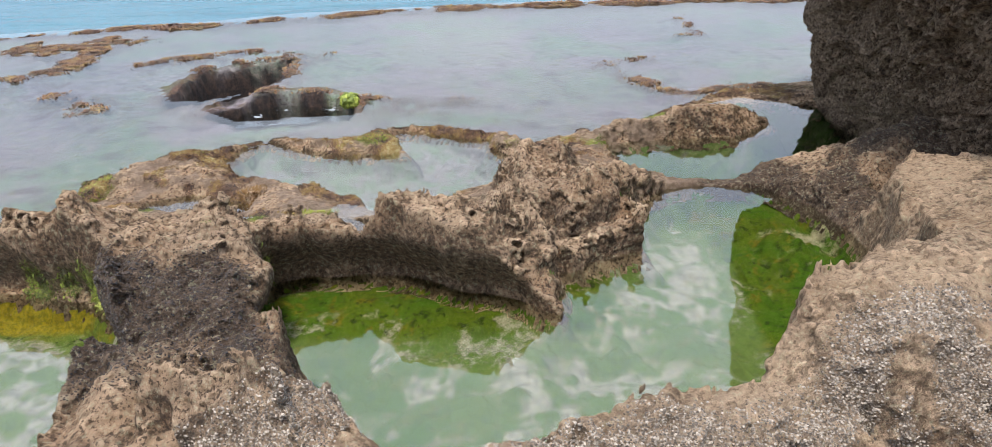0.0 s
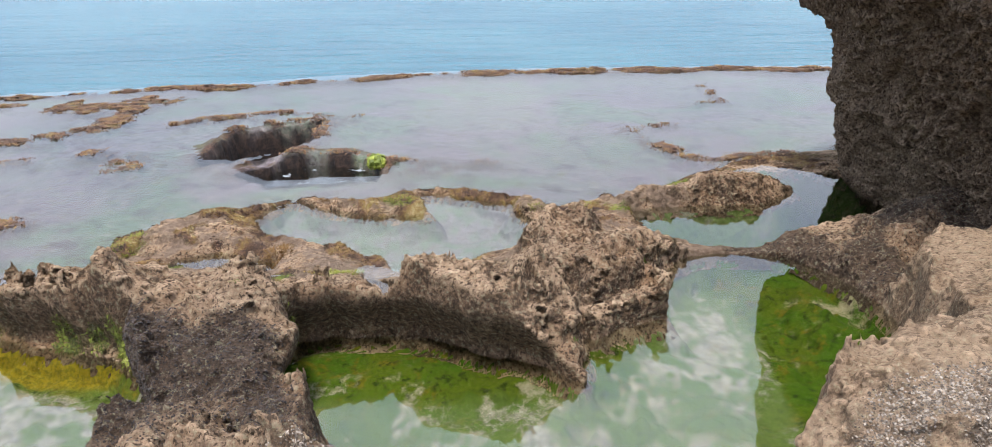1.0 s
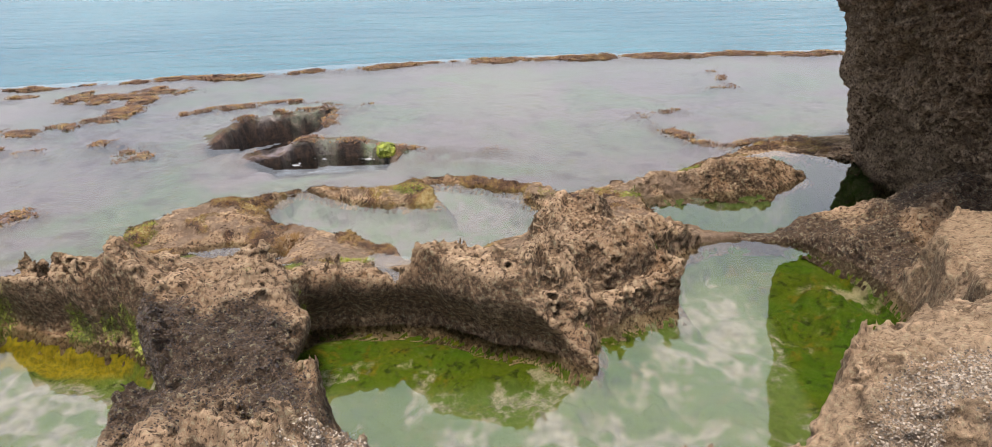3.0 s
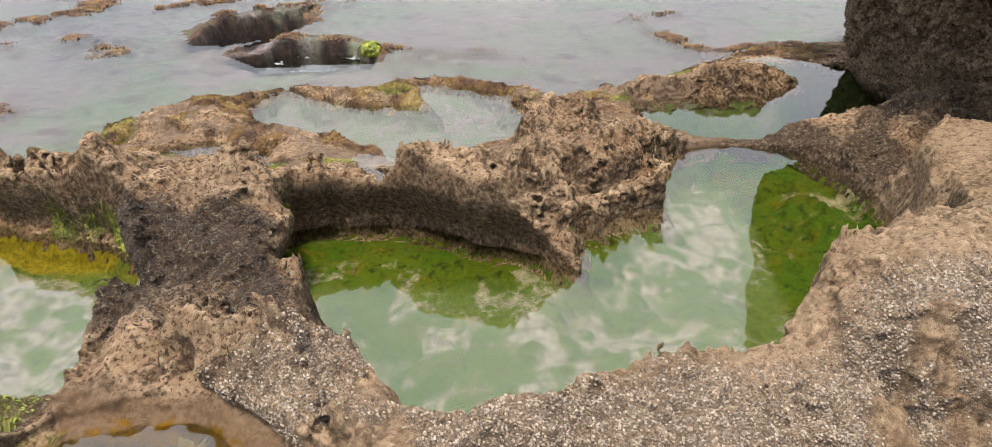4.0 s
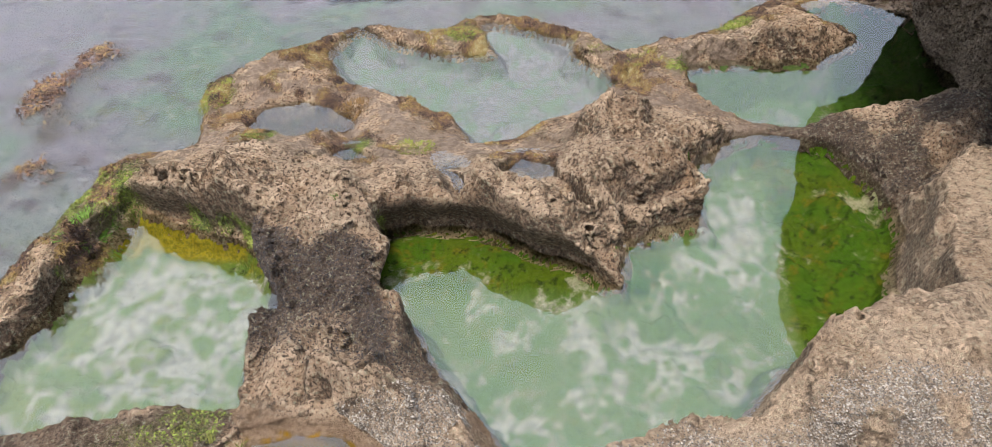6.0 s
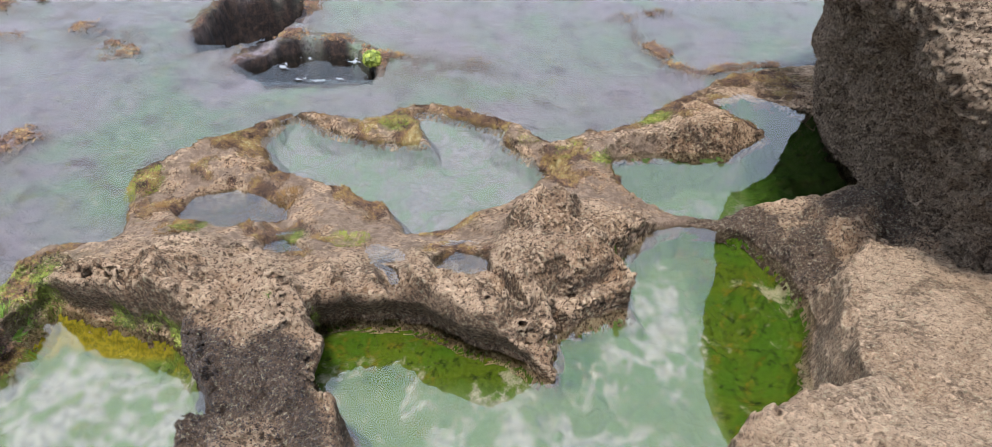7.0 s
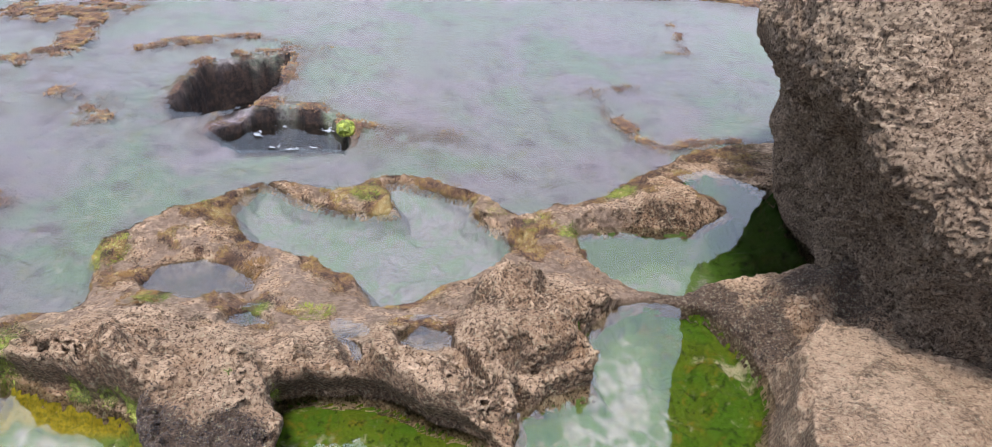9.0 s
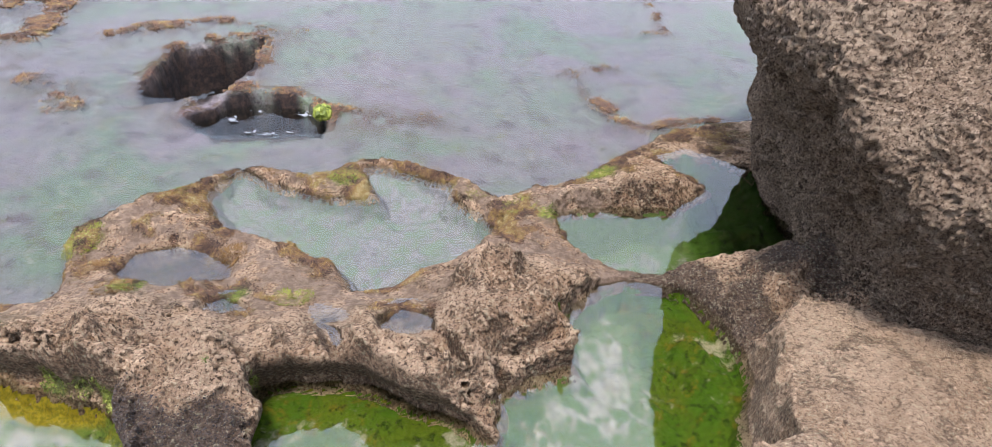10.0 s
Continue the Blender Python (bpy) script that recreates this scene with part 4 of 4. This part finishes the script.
    return .5 * (2 * b + (c - a) * f + (2 * a - 5 * b + 4 * c - d) * f ** 2 + (3 * b - a - 3 * c + d) * f ** 3)


def overhang():
    foot = [(3.0, 4.6, -.2), (2.3, 4.1, -.2), (1.96, 3.55, -.15), (1.95, 3.05, -.1), (1.86, 2.62, .15), (1.84, 2.24, .2), (1.95, 2.0, .2), (2.35, 1.8, .2), (3.2, 1.6, .2)]
    low = [(2.9, 4.7, .4), (2.15, 4.2, .4), (1.81, 3.55, .42), (1.82, 3.0, .42), (1.78, 2.52, .5), (1.78, 2.16, .45), (1.90, 1.92, .42), (2.3, 1.72, .4), (3.1, 1.5, .4)]
    mid = [(2.9, 4.75, .75), (2.05, 4.2, .75), (1.73, 3.55, .79), (1.62, 3.0, .8), (1.62, 2.46, .85), (1.68, 2.13, .72), (1.80, 1.9, .65), (2.2, 1.68, .6), (3.05, 1.45, .55)]
    edge = [(2.8, 4.9, 1.0), (1.9, 4.3, 1.0), (1.58, 3.55, 1.05), (1.42, 2.95, 1.15), (1.41, 2.4, 1.2), (1.56, 2.15, 1.06), (1.70, 1.97, 1.05), (1.95, 1.75, 1.0), (2.9, 1.45, .95)]
    high = [(3.0, 4.8, 1.6), (2.2, 4.2, 1.6), (1.70, 3.5, 1.55), (1.55, 2.9, 1.6), (1.58, 2.45, 1.55), (1.80, 2.35, 1.42), (1.98, 2.2, 1.42), (2.35, 2.0, 1.4), (3.1, 1.8, 1.35)]
    top = [(3.2, 4.5, 2.0), (2.7, 4.0, 2.0), (2.3, 3.5, 2.0), (2.2, 3.0, 2.0), (2.2, 2.75, 1.9), (2.4, 2.7, 1.85), (2.6, 2.6, 1.85), (2.9, 2.5, 1.8), (3.4, 2.4, 1.75)]
    crown = [(3.5, 4.4, 2.0), (3.3, 4.0, 2.1), (3.2, 3.6, 2.1), (3.2, 3.2, 2.1), (3.2, 3.0, 2.05), (3.3, 2.9, 2.0), (3.4, 2.8, 1.95), (3.5, 2.7, 1.9), (3.6, 2.6, 1.85)]
    back = [(3.3, 4.7, 1.0), (3.9, 4.4, 1.0), (4.2, 4.0, 1.0), (4.3, 3.6, 1.0), (4.3, 3.2, 1.0), (4.3, 2.8, 1.0), (4.2, 2.4, 1.0), (3.9, 1.9, 1.0), (3.3, 1.5, .9)]
    heel = [(3.2, 4.8, -.3), (3.9, 4.6, -.3), (4.3, 4.1, -.3), (4.5, 3.6, -.3), (4.5, 3.2, -.3), (4.5, 2.8, -.3), (4.3, 2.3, -.3), (3.9, 1.8, -.3), (3.2, 1.4, -.3)]
    nu, nv = 720, 640
    along = np.interp(np.arange(nu), [0, .05 * nu, .93 * nu, nu - 1], [0, 1.4, 7.2, 8])
    upward = np.interp(np.arange(nv), [0, .87 * nv, nv - 1], [0, 5.2, 8])
    rows = np.array([curve_points(c, nu, along) for c in (foot, low, mid, edge, high, top, crown, back, heel)])
    P = np.stack([curve_points(rows[:, k], nv, upward) for k in range(nu)], 1)
    du, dv = np.gradient(P, axis=1), np.gradient(P, axis=0)
    N = np.cross(du, dv)
    N /= np.linalg.norm(N, axis=2, keepdims=True) + 1e-9
    if N[nv // 4, nu // 2, 0] > 0:
        N = -N
    x, y, z = P[..., 0], P[..., 1], P[..., 2]
    wx, wy, wz = x + .04 * fbm(x, y, z, 7, 3, 361), y + .04 * fbm(x, y, z, 7, 3, 365), z + .04 * fbm(x, y, z, 7, 3, 371)
    hollow = step(-.1, .6, fbm(x, y, z, 3, 3, 375))
    under = step(.35, -.25, N[..., 2])
    off = .045 * fbm(x, y, z, 2, 3, 301) + .022 * fbm(x, y, z, 6, 4, 311, .6) + .015
    off = off - .022 * step(.5, .05, cells(wx, wy, wz, 8, 321)) * hollow * under
    comb = cells(wx, wy, wz * .8, 21, 331)
    off = off + (.004 + .055 * under * (.4 + .6 * hollow)) * (np.minimum(comb, .62) - .5) + (.007 + .015 * under) * (cells(wx, wy, wz * .75, 44, 345) - .5)
    off = off + .006 * (1 - 2 * np.abs(vnoise(x * 22, y * 22, z * 30, 341))) + .004 * (1 - 2 * np.abs(vnoise(x * 45, y * 45, z * 60, 343))) + .004 * vnoise(x * 80, y * 80, z * 90, 347)
    P = P + N * off[..., None]
    me = bpy.data.meshes.new("overhanging_rock")
    idx = np.arange(nu * nv).reshape(nv, nu)
    quads = np.stack([idx[:-1, :-1], idx[:-1, 1:], idx[1:, 1:], idx[1:, :-1]], -1).reshape(-1, 4)
    pts = P.reshape(-1, 3)
    me.from_pydata(pts.tolist(), [], quads.tolist())
    me.polygons.foreach_set("use_smooth", np.ones(len(me.polygons), bool))
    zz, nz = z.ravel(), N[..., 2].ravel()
    # down-facing rock takes a darker colour, the underside's shade painted in
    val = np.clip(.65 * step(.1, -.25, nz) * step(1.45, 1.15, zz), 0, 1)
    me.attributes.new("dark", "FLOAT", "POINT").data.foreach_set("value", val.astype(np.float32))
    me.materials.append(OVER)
    me.update()
    return tagged(new("overhanging_rock", me), "large overhanging brown rock with a deeply pitted face", "rock")


overhang()


# ---- small growth on the rocks ----
def scatter(weight, count, seed):
    """Random places on the solid rock, more where the weight is high, with the normals there."""
    rng = np.random.default_rng(seed)
    p = NET[NETQ]
    e1, e2 = p[:, 1] - p[:, 0], p[:, 3] - p[:, 0]
    cr = np.cross(p[:, 2] - p[:, 0], p[:, 3] - p[:, 1])
    w = np.clip(lookup(weight, fu, fv), 0, 1) * np.linalg.norm(cr, axis=1) * (net_zone >= 0)
    pick = rng.choice(len(w), count, p=w / w.sum())
    a, b = rng.random(count)[:, None], rng.random(count)[:, None]
    nr = cr[pick] * (1 if cr[:, 2].mean() > 0 else -1)
    return p[pick, 0] + a * e1[pick] + b * e2[pick], nr / (np.linalg.norm(nr, axis=1, keepdims=True) + 1e-12), rng


def shells(name, weight, count, seed, low, high, tall, slim, mats, label):
    """Many small shells as one mesh: blunt six-sided cones, the open mouth in the last material."""
    at, nr, rng = scatter(weight, count, seed)
    u = np.cross(nr, np.array([.3, .5, .8]))
    u /= np.linalg.norm(u, axis=1, keepdims=True)
    v = np.cross(nr, u)
    r = (low + (high - low) * rng.random(count) ** 2)[:, None]
    squash = (slim + (1 - slim) * rng.random(count))[:, None]
    turn = rng.random(count)[:, None] * 6.28
    rings = []
    for size, lift in ((1.0, -.3), (.48, tall)):
        for k in range(6):
            an = turn + k * math.pi / 3
            wob = size * (.8 + .4 * rng.random(count)[:, None])
            rings.append(at + u * np.cos(an) * r * wob + v * np.sin(an) * r * wob * squash + nr * r * lift * (.7 + .6 * rng.random(count)[:, None]))
    co = np.stack(rings, 1).reshape(-1, 3)
    one = [(k, (k + 1) % 6, 6 + (k + 1) % 6, 6 + k) for k in range(6)] + [(6, 7, 8, 9), (6, 9, 10, 11)]
    quads = (np.arange(count)[:, None, None] * 12 + np.array(one)[None]).reshape(-1, 4)
    me = bpy.data.meshes.new(name)
    me.from_pydata(co.tolist(), [], quads.tolist())
    for m in mats:
        me.materials.append(m)
    me.polygons.foreach_set("material_index", np.tile([0] * 6 + [len(mats) - 1] * 2, count).astype(np.int32))
    return tagged(new(name, me), label, kind="stuff")


def shell_material(name, dark, light, rough):
    s = Nodes(name, rough, .4)
    g = s.n.new("ShaderNodeNewGeometry")
    ramp = s.span(g.outputs["Random Per Island"], .15, .95)
    col = s.mix(ramp, dark, light)
    return s.done(s.mix(s.span(s.noise(400, 3), .4, .7, 0, .6), col, tuple(v * .4 for v in dark)))


BARN = shell_material("barnacle_shell", (.10, .075, .055), (.40, .335, .265), .85)
MOUTH = shell_material("barnacle_mouth", (.06, .045, .034), (.34, .285, .23), .85)
MUSSEL = shell_material("mussel_shell", (.010, .0065, .006), (.075, .05, .038), .55)
on_rim = shells("barnacle_crust", np.clip(FIELDS["barn"] - .3, 0, 1) * (PY < 1.5), 60000, 5, .0018, .0044, .5, .6, (BARN, MOUTH), "grey-white barnacles crusting the pale rock rim")
on_sill = shells("mussel_crust", (KIND == ROCKS.index("strait_rock")) * (PZ > .01) * step(-.4, .3, patch) * (PY < 2.75), 3000, 6, .0018, .0042, .5, .4, (MUSSEL,), "small dark mussels on the rock sill")
on_spur = shells("mussel_crust", spur_dark * (PZ > .0), 9000, 7, .002, .0048, .5, .4, (MUSSEL,), "dark mussels crusting the steep rock faces")

for part_ob, owner in ((on_rim, "rim_rock"), (on_sill, "strait_rock"), (on_spur, "spur_rock")):
    part_ob.parent = bpy.data.objects[owner]


# ---- weed tufts ----
def blade_material(name, root, tip):
    s = Nodes(name, .6, .3)
    g = s.n.new("ShaderNodeNewGeometry")
    return s.done(s.mix(g.outputs["Random Per Island"], root, tip))


GREEN = blade_material("green_weed", (.035, .08, .006), (.14, .22, .02))
YELLOW = blade_material("yellow_weed", (.07, .08, .008), (.27, .27, .035))
BROWN = blade_material("brown_weed", (.06, .03, .012), (.26, .14, .04))


def ground_at(x, y):
    j, i = int(np.clip(np.searchsorted(gy, y), 1, len(gy) - 1)), int(np.clip(np.searchsorted(gx, x), 1, len(gx) - 1))
    return float(PZ[j, i])


def tuft(name, x, y, radius, count, length, mat, label, droop=.6, low=-.2, seed=1, dry=-1.0):
    """A clump of curved ribbon blades growing from the rock."""
    rng = np.random.default_rng(seed)
    co, faces = [], []
    for _ in range(count):
        a, d = rng.random() * 6.28, radius * math.sqrt(rng.random())
        px, py = x + d * math.cos(a), y + d * math.sin(a)
        if ground_at(px, py) < dry:
            px, py = x + .3 * (px - x), y + .3 * (py - y)
        pz = max(ground_at(px, py), low) - .004
        lean, wide, ln = a + rng.normal() * .8, .0010 + .0014 * rng.random(), length * (.5 + rng.random())
        side = Vector((-math.sin(lean), math.cos(lean), 0)) * wide
        p, up = Vector((px, py, pz)), 1.0
        base = len(co)
        for k in range(4):
            w = side * (1 - k / 3.4)
            co += [p - w, p + w]
            p = p + Vector((math.cos(lean) * (1.1 - up), math.sin(lean) * (1.1 - up), up)) * ln / 3
            up -= droop * (.5 + .5 * rng.random())
        faces += [(base + 2 * k, base + 2 * k + 1, base + 2 * k + 3, base + 2 * k + 2) for k in range(3)]
    root = len(co)
    co.append(Vector((x, y, max(ground_at(x, y), low) - .03)))
    faces += [(8 * k, 8 * k + 1, root) for k in range(count)]
    me = bpy.data.meshes.new(name)
    me.from_pydata([tuple(v) for v in co], [], faces)
    me.materials.append(mat)
    return tagged(new(name, me), label, "seaweed", group="weed tufts")


for k, (x, y, r, n, ln, mat) in enumerate([(-1.64, 3.06, .11, 500, .018, YELLOW), (-1.36, 3.50, .08, 300, .016, YELLOW), (-.45, 3.72, .07, 260, .016, YELLOW), (1.0, 3.74, .12, 400, .018, YELLOW)]):
    tuft("weed_tuft", x, y, r, n, ln, mat, "yellow-green weed tuft growing on the rock", seed=10 + k)
for k, (x, y, r, n, ln) in enumerate([(-.66, 1.96, .07, 260, .016), (.30, 1.88, .04, 120, .012), (.62, 2.42, .06, 160, .012), (-1.70, 1.95, .12, 400, .012)]):
    tuft("algae_tuft", x, y, r, n, ln, GREEN, "bright green algae strands at the waterline", seed=30 + k)
OLIVE = blade_material("olive_weed", (.02, .022, .004), (.17, .16, .02))
tuft("weed_tuft", -.84, .98, .13, 1400, .015, OLIVE, "yellow-green weed hanging from the dark rock", .8, seed=50, dry=.085)
tuft("weed_tuft", -.80, .86, .10, 900, .015, OLIVE, "green weed hanging over the murky pool", .8, seed=51, dry=.085)
for k, (x, y, r) in enumerate([(-.62, 3.73, .12), (-.85, 3.80, .08), (.02, 3.9, .08), (.3, 3.55, .08), (-1.25, 3.4, .1), (-.9, 2.95, .07), (-.55, 2.55, .09), (-1.3, 2.58, .09), (-1.5, 2.85, .07), (.5, 3.35, .1)]):
    tuft("weed_tuft", x, y, r, 420, .014, BROWN if k % 3 else YELLOW, "golden-brown weed mat on the rock rim", seed=70 + k)


# ---- mats of fine weed on the low rocks ----
def weed_mat(name, owner, weight, count, long, mat, label, seed):
    """Thousands of short ribbons lying on one rock, as one part of it."""
    at, nr, rng = scatter(weight * (KIND == ROCKS.index(owner)), count, seed)
    turn = rng.normal(size=(count, 3))
    lie = np.cross(nr, turn)
    lie /= np.linalg.norm(lie, axis=1, keepdims=True) + 1e-9
    side = np.cross(nr, lie)
    ln, wd = (long * (.4 + 1.4 * rng.random(count)))[:, None], (.0010 + .0020 * rng.random(count))[:, None]
    up = (.12 + .4 * rng.random(count))[:, None]
    mid = at + ln * .5 * (lie + nr * up)
    tip = at + ln * (lie + nr * up * .55) - np.array([0, 0, .3]) * ln
    root = at - nr * .003
    co = np.stack([root - side * wd, root + side * wd, mid - side * wd, mid + side * wd, tip], 1).reshape(-1, 3)
    base = np.arange(count) * 5
    me = bpy.data.meshes.new(name)
    faces = np.stack([base, base + 1, base + 3, base + 2], 1).tolist() + np.stack([base + 2, base + 3, base + 4], 1).tolist()
    me.from_pydata(co.tolist(), [], faces)
    me.materials.append(mat)
    ob = tagged(new(name, me), label, kind="stuff")
    ob.parent = bpy.data.objects[owner]
    return ob


def mat_material(name, tones):
    s = Nodes(name, .75, .25)
    r = s.n.new("ShaderNodeNewGeometry").outputs["Random Per Island"]
    r = s.math("ADD", s.math("MULTIPLY", r, .35), s.math("MULTIPLY", s.span(s.noise(8, 5, .65), .32, .68), .65))
    col = s.mix(s.span(r, .2, .45), tones[0], tones[1])
    col = s.mix(s.span(r, .5, .7), col, tones[2])
    return s.done(s.mix(s.span(r, .78, .92), col, tones[3]))


MAT = mat_material("weed_mat_brown", ((.035, .02, .014), (.115, .062, .035), (.20, .125, .04), (.30, .25, .12)))
MOSS = mat_material("weed_mat_green", ((.04, .045, .01), (.12, .14, .02), (.21, .23, .04), (.33, .33, .09)))
soft = FIELDS["weed"] * (PZ > FLOOD - .01) * (pools_by > -.03)
for k, (owner, n) in enumerate((("mossy_rock", 16000), ("weedy_rock", 20000), ("shelf_rock", 14000), ("far_rock", 16000), ("left_rock", 12000))):
    weed_mat("weed_mat", owner, soft * step(.25, .6, soft), n, .016, MAT, "matted golden-brown weed", 90 + k)
green = FIELDS["moss"] * step(.2, .6, FIELDS["moss"])
for k, (owner, n) in enumerate((("mossy_rock", 3000), ("weedy_rock", 2500), ("far_rock", 2500), ("left_rock", 5000), ("ridge_rock", 4500), ("shelf_rock", 2000))):
    if (green * (KIND == ROCKS.index(owner))).sum() > 5:
        weed_mat("moss_mat", owner, green, n, .011, MOSS, "yellow-green moss", 110 + k)


# ---- weed standing out of the water on the reef ----
def reef_weed(count, seed):
    """Short curling ribbons on the swells of the reef, as one part of it."""
    rng = np.random.default_rng(seed)
    w = FIELDS["weed"] * (PZ > FLOOD - .012) * (DIST["flood"] < 0) * (DIST["hole"] > .01) * (np.abs(PX) < 6)
    w = w * np.outer(np.gradient(gy), np.gradient(gx))
    pick = rng.choice(w.size, count, p=(w / w.sum()).ravel())
    at = np.stack([f.ravel()[pick] for f in (PX, PY, PZ)], 1) + rng.normal(size=(count, 3)) * (.02, .02, 0)
    turn, ln = rng.random(count) * 6.28, (.008 + .018 * rng.random(count))[:, None]
    way = np.stack([np.cos(turn), np.sin(turn), .05 + .3 * rng.random(count)], 1)
    side = np.stack([-np.sin(turn), np.cos(turn), turn * 0], 1) * (.002 + .004 * rng.random(count))[:, None]
    mid, tip = at + way * ln * .6, at + way * (1, 1, .3) * ln * 1.3
    co = np.stack([at - side - (0, 0, .01), at + side - (0, 0, .01), mid - side, mid + side, tip], 1).reshape(-1, 3)
    base = np.arange(count) * 5
    me = bpy.data.meshes.new("reef_weed")
    me.from_pydata(co.tolist(), [], np.stack([base, base + 1, base + 3, base + 2], 1).tolist() + np.stack([base + 2, base + 3, base + 4], 1).tolist())
    me.materials.append(mat_material("reef_weed", ((.045, .024, .016), (.14, .075, .045), (.21, .125, .05), (.25, .19, .075))))
    ob = tagged(new("reef_weed", me), "reddish-brown weed standing out of the shallow water", kind="stuff")
    ob.parent = bpy.data.objects["reef_platform"]


reef_weed(60000, 300)


def leafy_clump(x, y, z, radius, seed):
    """A rounded cushion of crinkled leaves."""
    rng = np.random.default_rng(seed)
    co, faces = [], []
    for k in range(110):
        h = 1 - 1.15 * (k + .5) / 110
        a = k * 2.39996
        n = Vector((math.cos(a) * math.sqrt(1 - h * h), math.sin(a) * math.sqrt(1 - h * h), h))
        n.normalize()
        u = n.orthogonal().normalized()
        v = n.cross(u)
        c = Vector((x, y, z)) + n * radius * (.75 + .4 * rng.random())
        r, base = radius * (.26 + .16 * rng.random()), len(co)
        co.append(c + n * r * .5)
        for i in range(7):
            t = i * 6.283 / 7 + rng.random() * .4
            co.append(c + (u * math.cos(t) + v * math.sin(t)) * r * (.8 + .4 * rng.random()) + n * r * .5 * (rng.random() - .6))
        faces += [(base, base + 1 + i, base + 1 + (i + 1) % 7) for i in range(7)]
    me = bpy.data.meshes.new("leafy_weed")
    me.from_pydata([tuple(p) for p in co], [], faces)
    me.materials.append(blade_material("lettuce_weed", (.06, .08, .006), (.22, .25, .03)))
    return tagged(new("leafy_weed", me), "bright yellow-green cushion of leafy weed on the hole's rim", "seaweed")


leafy_clump(-.70, 4.57, -.125, .06, 310)


# ---- foam ----
def foam_material():
    s = Nodes("sea_foam", .6, .4)
    return s.done(s.mix(s.span(s.noise(60, 4), .35, .65), (.16, .17, .18), (.26, .27, .28)), s.bump(s.noise(140, 4), .6, .01))


FOAM = foam_material()


def foam(x, y, z, wide, long, seed, share, label, ring=0.0):
    """Lacy patches of froth lying on the water."""
    X, Y = np.meshgrid(np.arange(x - wide, x + wide, .008), np.arange(y - long, y + long, .008))
    r = np.sqrt(((X - x) / wide) ** 2 + ((Y - y) / long) ** 2)
    n = .8 * fbm(X, Y, X * 0, 9, 4, seed, .65) + .5 * (1 - 2 * np.abs(vnoise(X * 24, Y * 24, X * 0, seed + 9)))
    fall = np.exp(-((r - ring) / .3) ** 2) if ring else 1 - r
    sel = (n + 1.6 * (fall - 1) > 1 - share) & (r < 1)
    ny, nx = X.shape
    jj, ii = np.nonzero(sel[:-1, :-1])
    quads = np.stack([jj * nx + ii, jj * nx + ii + 1, (jj + 1) * nx + ii + 1, (jj + 1) * nx + ii], 1)
    used, inv = np.unique(quads, return_inverse=True)
    Z = z + .006 + .012 * np.clip(n, 0, 1)
    me = bpy.data.meshes.new("sea_foam")
    me.from_pydata(list(zip(X.ravel()[used].tolist(), Y.ravel()[used].tolist(), Z.ravel()[used].tolist())), [], inv.reshape(-1, 4).tolist())
    me.materials.append(FOAM)
    return tagged(new("sea_foam", me), label, "foam", kind="stuff")


foam(-1.05, 4.62, -.225, .36, .22, 401, .5, "white foam on the water of a blowhole", .75)
